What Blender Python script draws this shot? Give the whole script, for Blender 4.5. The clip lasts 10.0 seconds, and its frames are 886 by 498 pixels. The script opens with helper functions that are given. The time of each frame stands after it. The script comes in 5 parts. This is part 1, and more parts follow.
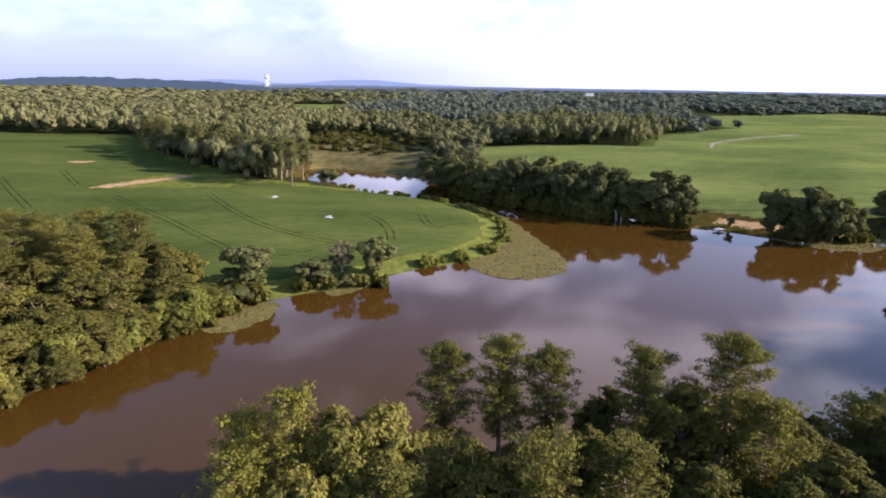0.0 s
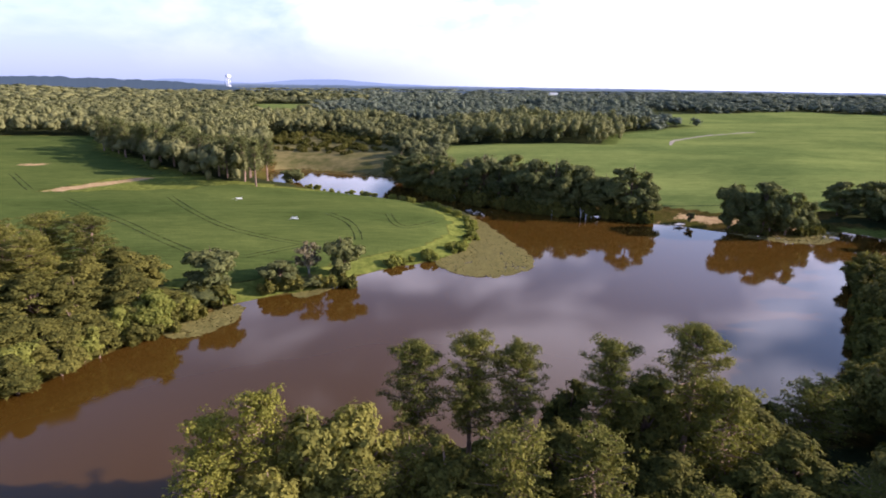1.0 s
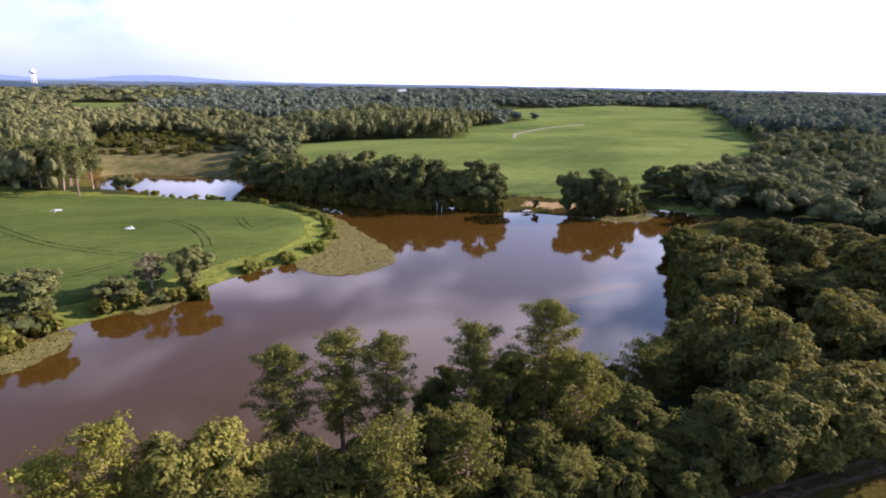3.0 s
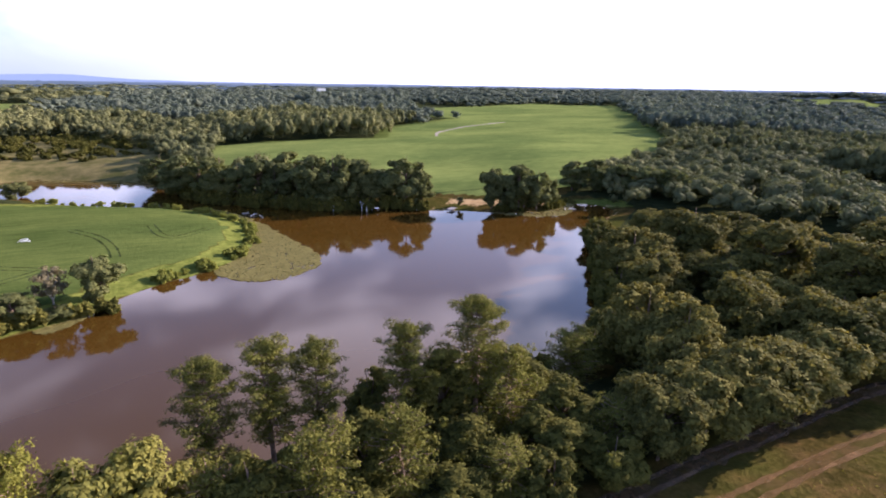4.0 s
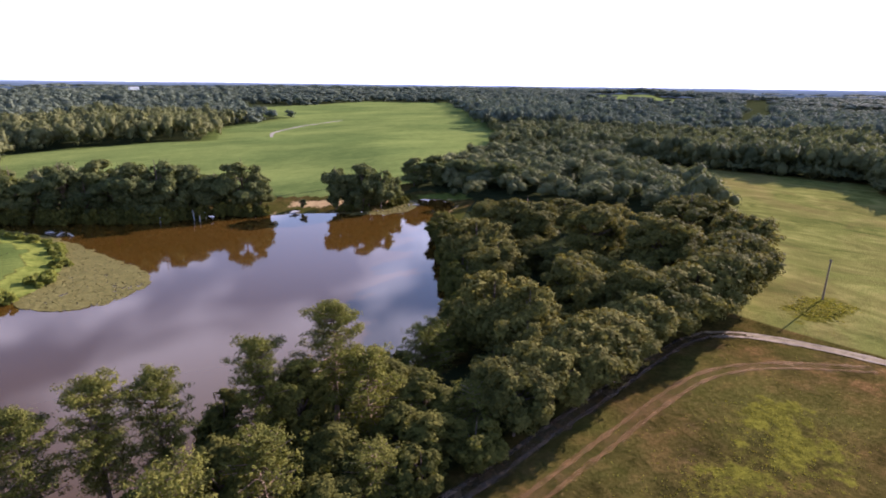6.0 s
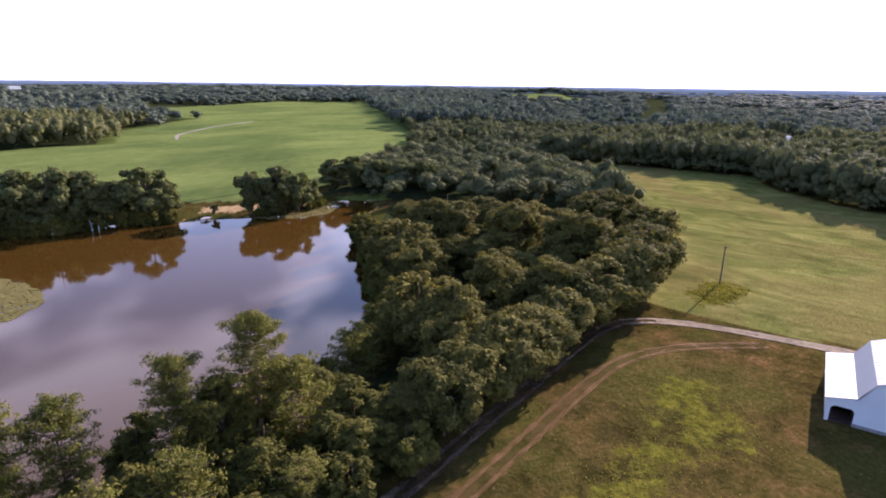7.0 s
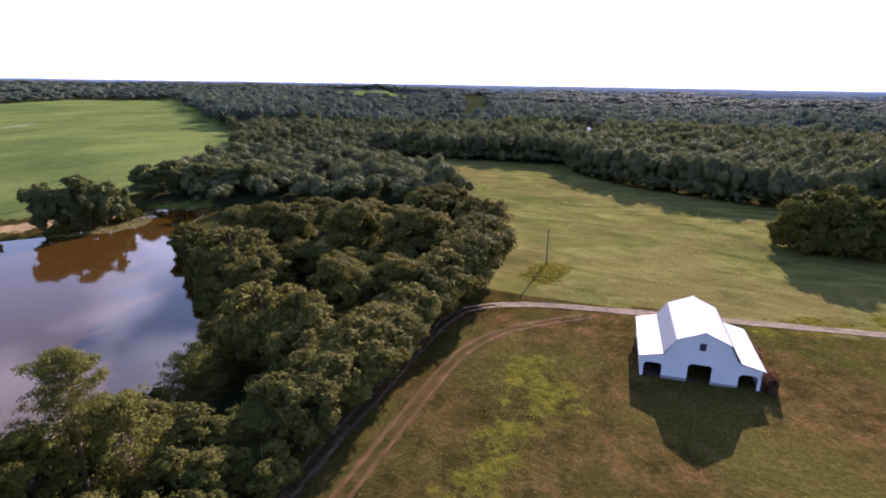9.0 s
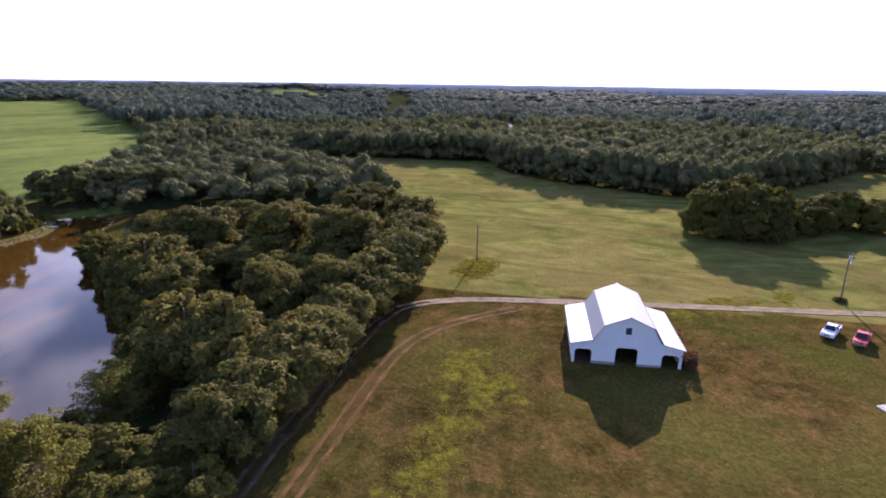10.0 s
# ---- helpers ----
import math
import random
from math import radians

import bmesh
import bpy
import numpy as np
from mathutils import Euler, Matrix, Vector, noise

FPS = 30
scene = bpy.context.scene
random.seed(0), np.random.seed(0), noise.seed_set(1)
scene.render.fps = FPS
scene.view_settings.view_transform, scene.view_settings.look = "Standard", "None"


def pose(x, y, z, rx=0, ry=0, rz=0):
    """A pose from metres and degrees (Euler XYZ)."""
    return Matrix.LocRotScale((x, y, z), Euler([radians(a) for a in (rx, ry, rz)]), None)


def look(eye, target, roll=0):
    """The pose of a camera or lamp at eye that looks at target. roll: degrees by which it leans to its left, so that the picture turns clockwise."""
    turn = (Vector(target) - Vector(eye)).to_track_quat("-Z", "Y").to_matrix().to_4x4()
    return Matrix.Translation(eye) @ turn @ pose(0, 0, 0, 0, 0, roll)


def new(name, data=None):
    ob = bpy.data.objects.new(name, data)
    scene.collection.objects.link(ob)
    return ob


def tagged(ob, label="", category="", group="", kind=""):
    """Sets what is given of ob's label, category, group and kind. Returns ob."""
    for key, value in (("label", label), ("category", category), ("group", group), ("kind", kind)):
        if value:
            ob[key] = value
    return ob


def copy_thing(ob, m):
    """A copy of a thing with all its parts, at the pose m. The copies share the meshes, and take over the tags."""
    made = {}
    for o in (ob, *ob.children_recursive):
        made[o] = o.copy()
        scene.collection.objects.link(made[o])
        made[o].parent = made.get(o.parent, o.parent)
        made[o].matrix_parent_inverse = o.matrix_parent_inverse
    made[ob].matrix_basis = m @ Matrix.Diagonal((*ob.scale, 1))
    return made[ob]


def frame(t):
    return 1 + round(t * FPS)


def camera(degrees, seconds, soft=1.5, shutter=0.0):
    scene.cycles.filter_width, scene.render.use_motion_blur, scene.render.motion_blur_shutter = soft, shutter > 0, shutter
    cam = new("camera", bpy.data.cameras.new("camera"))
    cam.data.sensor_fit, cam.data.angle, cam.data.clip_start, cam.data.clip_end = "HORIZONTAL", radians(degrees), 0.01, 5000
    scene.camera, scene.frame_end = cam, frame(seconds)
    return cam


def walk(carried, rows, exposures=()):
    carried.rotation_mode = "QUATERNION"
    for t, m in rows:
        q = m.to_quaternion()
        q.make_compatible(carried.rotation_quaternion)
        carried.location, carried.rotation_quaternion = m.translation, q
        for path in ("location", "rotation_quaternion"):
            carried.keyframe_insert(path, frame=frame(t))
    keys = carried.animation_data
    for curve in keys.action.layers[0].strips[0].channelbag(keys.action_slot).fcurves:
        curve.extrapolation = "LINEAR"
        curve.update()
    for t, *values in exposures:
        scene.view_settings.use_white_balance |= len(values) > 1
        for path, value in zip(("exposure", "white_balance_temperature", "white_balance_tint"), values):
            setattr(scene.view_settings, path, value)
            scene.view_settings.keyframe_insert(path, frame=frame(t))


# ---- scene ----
cam = camera(77.28, 10.0, soft=1.9)
PATH = [
    (0.0, -0.00, -0.07, 41.98, 73.50, -0.88, -0.00),
    (0.5, 0.04, -0.17, 41.98, 73.47, -0.86, -1.23),
    (1.0, 0.07, -0.26, 41.95, 73.49, -0.84, -3.44),
    (1.5, 0.09, -0.33, 41.89, 73.33, -0.87, -6.74),
    (2.0, 0.11, -0.38, 41.83, 73.39, -0.83, -10.57),
    (2.5, 0.13, -0.42, 41.77, 73.39, -0.84, -14.44),
    (4.0, 0.19, -0.43, 41.70, 73.41, -0.79, -26.20),
    (4.5, 0.21, -0.40, 41.74, 73.40, -0.76, -30.18),
    (5.0, 0.23, -0.35, 41.80, 73.48, -0.76, -34.24),
    (5.5, 0.25, -0.27, 41.88, 73.42, -0.70, -38.35),
    (7.0, 0.34, 0.08, 42.24, 73.41, -0.71, -50.90),
    (7.5, 0.38, 0.26, 42.35, 73.39, -0.80, -55.22),
    (8.0, 0.42, 0.46, 42.45, 73.41, -0.84, -59.51),
    (8.5, 0.47, 0.70, 42.50, 73.38, -0.80, -63.78),
    (9.0, 0.52, 0.97, 42.48, 73.32, -0.87, -68.09),
    (9.5, 0.57, 1.29, 42.39, 73.25, -0.78, -72.15),
    (10.0, 0.62, 1.64, 42.18, 73.31, -0.75, -75.87),
]
walk(cam, [(r[0], pose(*r[1:])) for r in PATH], [(0.0, 1.42, 5550, 34), (5.0, 1.66, 5480, 37), (10.0, 1.48, 5450, 42)])

# ---- world and sun ----
SUN_AZ, SUN_EL = 92.0, 21.0      # degrees clockwise from +y, and above the horizon


def build_world():
    w = bpy.data.worlds.new("sky")
    w.use_nodes = True
    scene.world = w
    n, l = w.node_tree.nodes, w.node_tree.links
    n.clear()
    out, bg = n.new("ShaderNodeOutputWorld"), n.new("ShaderNodeBackground")
    sky = n.new("ShaderNodeTexSky")
    sky.sky_type, sky.sun_disc = "NISHITA", False
    sky.sun_elevation, sky.sun_rotation = radians(SUN_EL), radians(SUN_AZ)
    sky.air_density, sky.dust_density, sky.ozone_density = 1.0, 0.25, 2.0
    tc, sep = n.new("ShaderNodeTexCoord"), n.new("ShaderNodeSeparateXYZ")
    l.new(tc.outputs["Generated"], sep.inputs[0])

    def math_node(op, a, b=None, clamp=False):
        m = n.new("ShaderNodeMath")
        m.operation, m.use_clamp = op, clamp
        for k, v in enumerate((a, b)):
            if v is None:
                continue
            if isinstance(v, (int, float)):
                m.inputs[k].default_value = v
            else:
                l.new(v, m.inputs[k])
        return m.outputs[0]

    up = math_node("MAXIMUM", sep.outputs["Z"], 0.0)
    den = math_node("ADD", up, 0.45)
    comb = n.new("ShaderNodeCombineXYZ")
    l.new(math_node("ADD", math_node("DIVIDE", sep.outputs["X"], den), 5.3), comb.inputs[0])
    l.new(math_node("ADD", math_node("DIVIDE", sep.outputs["Y"], den), 2.1), comb.inputs[1])
    l.new(math_node("MULTIPLY", sep.outputs["Z"], 2.2), comb.inputs[2])
    cloud = n.new("ShaderNodeTexNoise")
    cloud.inputs["Scale"].default_value, cloud.inputs["Detail"].default_value = 2.5, 6.0
    cloud.inputs["Roughness"].default_value, cloud.inputs["Distortion"].default_value = 0.52, 0.25
    l.new(comb.outputs[0], cloud.inputs["Vector"])
    ramp = n.new("ShaderNodeValToRGB")
    ramp.color_ramp.elements[0].position, ramp.color_ramp.elements[1].position = 0.450, 0.610
    l.new(cloud.outputs[0], ramp.inputs[0])
    mix = n.new("ShaderNodeMix")
    mix.data_type = "RGBA"
    high = math_node("SUBTRACT", 1.0, math_node("MULTIPLY", up, 1.25), True)   # clouds thin out overhead, and far off near the horizon
    high = math_node("MULTIPLY", high, math_node("ADD", math_node("MULTIPLY", up, 3.8), 0.08, True))
    west = math_node("ADD", math_node("MULTIPLY", sep.outputs["X"], 4.5), 1.75, True)     # the high sky in the west is clear
    west = math_node("MAXIMUM", west, math_node("SUBTRACT", 1.0, math_node("MULTIPLY", up, 4.0), True))
    high = math_node("MULTIPLY", high, west)
    l.new(math_node("MULTIPLY", ramp.outputs[0], high), mix.inputs["Factor"])
    clear = n.new("ShaderNodeMix")
    clear.data_type, clear.blend_type = "RGBA", "MULTIPLY"
    clear.inputs["Factor"].default_value, clear.inputs["B"].default_value = 1.0, (0.88, 0.90, 0.88, 1)
    l.new(sky.outputs[0], clear.inputs["A"])
    l.new(clear.outputs["Result"], mix.inputs["A"])
    mix.inputs["B"].default_value = (17.0, 16.4, 15.0, 1)
    # white summer haze that thickens towards the horizon and towards the sun
    low = math_node("POWER", math_node("SUBTRACT", 1.0, up, True), 3.6)
    side = math_node("ADD", math_node("MULTIPLY", sep.outputs["X"], 0.90), 0.14, True)
    tone = n.new("ShaderNodeMix")
    tone.data_type = "RGBA"
    l.new(side, tone.inputs["Factor"])
    tone.inputs["A"].default_value, tone.inputs["B"].default_value = (2.1, 2.4, 2.9, 1), (6.9, 6.8, 6.5, 1)
    mix2 = n.new("ShaderNodeMix")
    mix2.data_type = "RGBA"
    l.new(low, mix2.inputs["Factor"])
    l.new(mix.outputs["Result"], mix2.inputs["A"])
    l.new(tone.outputs["Result"], mix2.inputs["B"])
    l.new(mix2.outputs["Result"], bg.inputs[0])
    bg.inputs[1].default_value = 0.108
    l.new(bg.outputs[0], out.inputs[0])


build_world()
sun = new("sun", bpy.data.lights.new("sun", "SUN"))
sun.data.energy, sun.data.angle, sun.data.color = 5.0, radians(0.6), (1.0, 0.86, 0.64)
az, el = radians(SUN_AZ), radians(SUN_EL)
sun.matrix_world = look((math.sin(az) * math.cos(el) * 300, math.cos(az) * math.cos(el) * 300, math.sin(el) * 300), (0, 0, 0))


# ---- materials ----
class Mat:
    """A small node graph builder round one Principled shader."""

    def __init__(self, name, rough=0.8, metal=0.0, spec=0.3):
        self.m = bpy.data.materials.new(name)
        self.m.use_nodes = True
        self.t = self.m.node_tree
        self.b = self.t.nodes["Principled BSDF"]
        self.b.inputs["Roughness"].default_value = rough
        self.b.inputs["Metallic"].default_value = metal
        self.b.inputs["Specular IOR Level"].default_value = spec

    def node(self, kind):
        return self.t.nodes.new(kind)

    def link(self, a, b):
        self.t.links.new(a, b)

    def noise(self, scale, detail=4.0, rough=0.55, stretch=None, distort=0.0):
        g = self.node("ShaderNodeNewGeometry")
        v = g.outputs["Position"]
        if stretch:
            mp = self.node("ShaderNodeMapping")
            mp.inputs["Scale"].default_value = stretch
            self.link(v, mp.inputs["Vector"])
            v = mp.outputs[0]
        n = self.node("ShaderNodeTexNoise")
        n.inputs["Scale"].default_value, n.inputs["Detail"].default_value = scale, detail
        n.inputs["Roughness"].default_value, n.inputs["Distortion"].default_value = rough, distort
        self.link(v, n.inputs["Vector"])
        return n.outputs[0]

    def ramp(self, fac, stops):
        r = self.node("ShaderNodeValToRGB")
        e = r.color_ramp.elements
        while len(e) < len(stops):
            e.new(0.5)
        for k, (p, c) in enumerate(stops):
            e[k].position = p
            e[k].color = (*c, 1) if len(c) == 3 else c
        self.link(fac, r.inputs[0])
        return r.outputs[0]

    def mix(self, fac, a, b, blend="MIX"):
        m = self.node("ShaderNodeMix")
        m.data_type, m.blend_type = "RGBA", blend
        for v, k in ((fac, "Factor"), (a, "A"), (b, "B")):
            if isinstance(v, (int, float)):
                m.inputs[k].default_value = v
            elif isinstance(v, tuple):
                m.inputs[k].default_value = (*v, 1)
            else:
                self.link(v, m.inputs[k])
        return m.outputs["Result"]

    def calc(self, op, a, b=None, clamp=False):
        m = self.node("ShaderNodeMath")
        m.operation, m.use_clamp = op, clamp
        for k, v in enumerate((a, b)):
            if v is None:
                continue
            if isinstance(v, (int, float)):
                m.inputs[k].default_value = v
            else:
                self.link(v, m.inputs[k])
        return m.outputs[0]

    def attr(self, name):
        a = self.node("ShaderNodeAttribute")
        a.attribute_name = name
        return a.outputs["Fac"]

    def colour(self, c):
        if isinstance(c, tuple):
            self.b.inputs["Base Color"].default_value = (*c, 1)
        else:
            self.link(c, self.b.inputs["Base Color"])

    def bump(self, h, strength, dist=0.1):
        b = self.node("ShaderNodeBump")
        b.inputs["Strength"].default_value, b.inputs["Distance"].default_value = strength, dist
        self.link(h, b.inputs["Height"])
        self.link(b.outputs[0], self.b.inputs["Normal"])


def plain(name, c, rough=0.7, metal=0.0, var=0.25, scale=3.0, bump=0.2, spec=0.3):
    """One paint or stuff, with grain and stains at two scales."""
    m = Mat(name, rough, metal, spec)
    a, b = m.noise(scale, 5), m.noise(scale * 9, 3)
    dark = tuple(v * (1 - var) for v in c)
    lite = tuple(min(1.0, v * (1 + var * 0.6)) for v in c)
    col = m.mix(m.calc("MULTIPLY", b, 0.35), m.ramp(a, [(0.3, dark), (0.7, lite)]), dark)
    m.colour(col)
    if bump:
        m.bump(b, bump, 0.02)
    return m.m


def leaf(name, dark, lite, glow, share=0.34, patch=0.09, vary=0.28, gloss=0.04, lumps=0.0):
    """Leaves: each one a little different, whole trees and patches of crown too; light shines through them."""
    m = Mat(name, 0.85, 0, gloss)
    g, o = m.node("ShaderNodeNewGeometry"), m.node("ShaderNodeObjectInfo")
    big = m.noise(patch, 2)
    f = m.calc("ADD", m.calc("ADD", m.calc("MULTIPLY", g.outputs["Random Per Island"], vary), 0.18 - vary / 2), m.calc("MULTIPLY", o.outputs["Random"], 0.22))
    f = m.calc("ADD", f, m.calc("MULTIPLY", m.attr("kind_tint"), 0.34))
    f = m.calc("ADD", f, m.calc("MULTIPLY", big, 0.3), True)
    c = m.ramp(f, [(0.15, dark), (0.85, lite)])
    m.colour(c)
    if lumps:
        m.bump(m.noise(1.0 / lumps, 3, 0.6), 0.7, lumps * 0.6)
    tr = m.node("ShaderNodeBsdfTranslucent")
    m.link(m.mix(1.0, c, glow, "MULTIPLY"), tr.inputs[0])
    ms = m.node("ShaderNodeMixShader")
    ms.inputs[0].default_value = share
    m.link(m.b.outputs[0], ms.inputs[1])
    m.link(tr.outputs[0], ms.inputs[2])
    m.link(ms.outputs[0], m.t.nodes["Material Output"].inputs[0])
    return m.m


LEAF = leaf("broad_leaves", (0.027, 0.033, 0.009), (0.176, 0.156, 0.030), (1.5, 1.6, 0.8), 0.22)
LEAF_BANK = leaf("bank_tree_leaves", (0.040, 0.053, 0.022), (0.190, 0.188, 0.058), (1.5, 1.6, 0.8), 0.25)
# yellow-green leaves, warmed and brightened in colour for the sun on this clump
LEAF_WARM = leaf("sun_tinted_yellow_leaves", (0.080, 0.084, 0.020), (0.270, 0.240, 0.048), (1.5, 1.5, 0.7), 0.30)
LEAF_OAK = leaf("oak_leaves", (0.034, 0.040, 0.012), (0.240, 0.206, 0.046), (1.5, 1.4, 0.8), 0.24)
LEAF_PINE = leaf("pine_needles", (0.038, 0.047, 0.012), (0.205, 0.186, 0.036), (1.4, 1.5, 0.7), 0.25)
LEAF_DRY = leaf("dry_leaves", (0.110, 0.095, 0.050), (0.240, 0.200, 0.110), (1.3, 1.2, 0.8), 0.25)
LEAF_LIME = leaf("yellow_green_needles", (0.095, 0.098, 0.018), (0.290, 0.265, 0.040), (1.5, 1.5, 0.6), 0.30)
LEAF_BUSH = leaf("bush_leaves", (0.085, 0.098, 0.018), (0.260, 0.255, 0.050), (1.5, 1.6, 0.7))
LEAF_WOOD = leaf("woodland_leaves", (0.038, 0.049, 0.023), (0.160, 0.156, 0.060), (1.5, 1.6, 0.9), 0.18, 0.035, 0.16, 0.04, 1.2)
# bluer, flatter woodland leaves: distance haze put into the colour
LEAF_HAZED = leaf("hazed_woodland_leaves", (0.050, 0.068, 0.052), (0.122, 0.136, 0.088), (1.4, 1.5, 1.1), 0.18, 0.012, 0.06, 0.02, 2.0)
BARK = plain("bark", (0.16, 0.11, 0.075), 0.95, 0, 0.5, 2.0, 0.8)
BARK_GREY = plain("grey_bark", (0.36, 0.32, 0.27), 0.95, 0, 0.4, 2.0, 0.6)
BARK_PALE = plain("pine_bark", (0.24, 0.16, 0.11), 0.95, 0, 0.45, 2.0, 0.8)


def ground_material():
    m = Mat("ground", 1.0, 0, 0.0)
    fine, mid, big = m.noise(1.7, 5, 0.65), m.noise(0.35, 5, 0.6), m.noise(0.045, 4, 0.55)
    # mown meadow: olive grass with straw and bare reddish patches
    grass = m.ramp(mid, [(0.34, (0.036, 0.030, 0.008)), (0.50, (0.064, 0.050, 0.013)), (0.66, (0.108, 0.069, 0.022))])
    grass = m.mix(m.ramp(big, [(0.45, (0, 0, 0)), (0.62, (0.85, 0.85, 0.85))]), grass, (0.064, 0.066, 0.013))
    grass = m.mix(m.ramp(m.noise(0.020, 4, 0.6), [(0.44, (0, 0, 0)), (0.62, (0.7, 0.7, 0.7))]), grass, m.mix(1.0, grass, (1.5, 1.26, 1.5), "MULTIPLY"))
    grass = m.mix(m.ramp(m.noise(0.11, 5, 0.7), [(0.58, (0, 0, 0)), (0.74, (0.6, 0.6, 0.6))]), grass, (0.120, 0.072, 0.034))
    grass = m.mix(m.ramp(fine, [(0.38, (0.85, 0.85, 0.85)), (0.62, (0, 0, 0))]), grass, m.mix(1.0, grass, (0.55, 0.6, 0.5), "MULTIPLY"))
    hay = m.ramp(m.noise(0.10, 7, 0.68, (1.0, 0.5, 1.0), 1.6), [(0.34, (0.066, 0.074, 0.017)), (0.50, (0.126, 0.128, 0.030)), (0.66, (0.205, 0.186, 0.052))])
    hay = m.mix(m.ramp(m.noise(0.028, 5, 0.65, None, 0.8), [(0.45, (0, 0, 0)), (0.62, (0.45, 0.45, 0.45))]), hay, (0.165, 0.112, 0.042))
    hay = m.mix(m.ramp(m.noise(0.7, 4, 0.6, (1.0, 0.22, 1.0), 1.0), [(0.36, (0.35, 0.35, 0.35)), (0.56, (0, 0, 0))]), hay, m.mix(1.0, hay, (0.6, 0.66, 0.6), "MULTIPLY"))
    grass = m.mix(m.ramp(m.attr("hay"), [(0.35, (0, 0, 0)), (0.65, (1, 1, 1))]), grass, hay)
    # leafy green crop in rows
    rows = m.noise(1.0, 4, 0.6, (0.16, 0.85, 1.0))
    crop = m.ramp(m.calc("ADD", m.calc("MULTIPLY", rows, 0.5), m.calc("MULTIPLY", m.noise(0.05, 5, 0.65, (0.5, 1.4, 1)), 0.5)),
                  [(0.36, (0.046, 0.066, 0.016)), (0.64, (0.098, 0.122, 0.030))])
    crop = m.mix(m.ramp(fine, [(0.3, (0.5, 0.5, 0.5)), (0.6, (0, 0, 0))]), crop, (0.040, 0.058, 0.015))
    band = m.ramp(m.noise(0.016, 3, 0.5, (0.6, 1.6, 1.0)), [(0.38, (0.80, 0.84, 0.80)), (0.62, (1.18, 1.12, 1.05))])
    crop = m.mix(1.0, crop, band, "MULTIPLY")
    # lighter crop; in the far clearings this paints in the haze
    crop = m.mix(m.attr("pale"), crop, m.mix(1.0, crop, (1.62, 1.56, 1.75), "MULTIPLY"))
    soil = m.ramp(m.noise(0.5, 6, 0.7), [(0.3, (0.24, 0.155, 0.07)), (0.7, (0.42, 0.30, 0.145))])
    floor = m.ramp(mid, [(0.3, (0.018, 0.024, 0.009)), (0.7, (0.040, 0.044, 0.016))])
    weed = m.ramp(m.noise(0.8, 5, 0.7), [(0.42, (0.056, 0.052, 0.008)), (0.62, (0.122, 0.112, 0.014))])
    wob = m.calc("MULTIPLY", m.calc("SUBTRACT", m.noise(0.35, 5, 0.7), 0.5), 0.9)

    def mask(name, ragged=1.0):
        f = m.calc("ADD", m.attr(name), m.calc("MULTIPLY", wob, ragged))
        return m.ramp(f, [(0.42, (0, 0, 0)), (0.58, (1, 1, 1))])

    c = m.mix(mask("weed", 1.9), grass, weed)
    lush = m.ramp(m.noise(0.5, 5, 0.7), [(0.35, (0.064, 0.082, 0.014)), (0.65, (0.150, 0.162, 0.032))])
    c = m.mix(mask("lush"), c, lush)
    c = m.mix(mask("marsh", 0.6), c, m.ramp(m.noise(0.16, 5, 0.65), [(0.35, (0.070, 0.070, 0.022)), (0.65, (0.165, 0.135, 0.055))]))
    c = m.mix(m.ramp(m.attr("crop"), [(0.4, (0, 0, 0)), (0.6, (1, 1, 1))]), c, crop)
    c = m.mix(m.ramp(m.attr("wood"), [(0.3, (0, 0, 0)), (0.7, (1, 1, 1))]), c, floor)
    c = m.mix(mask("soil", 1.7), c, soil)
    m.colour(c)
    m.bump(m.calc("ADD", fine, mid), 0.6, 0.25)
    return m.m


def water_material():
    m = Mat("pond_water", 0.055, 0, 0.5)
    m.b.inputs["IOR"].default_value = 1.33
    m.colour(m.ramp(m.noise(0.02, 3), [(0.3, (0.047, 0.024, 0.003)), (0.7, (0.058, 0.029, 0.005))]))
    m.bump(m.noise(0.9, 3, 0.5), 0.022, 0.05)
    return m.m


GROUND, WATER = ground_material(), water_material()


# ---- mesh helpers ----
def mesh_np(name, verts, faces):
    """A mesh from arrays: verts (n, 3) and faces (m, 3 or 4)."""
    verts, faces = np.asarray(verts, np.float32), np.asarray(faces, np.int32)
    me = bpy.data.meshes.new(name)
    me.vertices.add(len(verts))
    me.vertices.foreach_set("co", verts.ravel())
    me.loops.add(faces.size)
    me.loops.foreach_set("vertex_index", faces.ravel())
    me.polygons.add(len(faces))
    me.polygons.foreach_set("loop_start", np.arange(len(faces), dtype=np.int32) * faces.shape[1])
    me.update(calc_edges=True)
    return me


def put(name, me, material, parent=None, label="", smooth=False):
    me.materials.append(material)
    if smooth:
        me.polygons.foreach_set("use_smooth", [True] * len(me.polygons))
    ob = new(name, me)
    if parent:
        ob.parent = parent
    return tagged(ob, label) if label else ob


def part(name, bm, material, parent=None, label="", smooth=False):
    """Links a bmesh as one mesh object under a thing or a part."""
    me = bpy.data.meshes.new(name)
    bmesh.ops.recalc_face_normals(bm, faces=bm.faces)
    bm.to_mesh(me)
    bm.free()
    return put(name, me, material, parent, label, smooth)


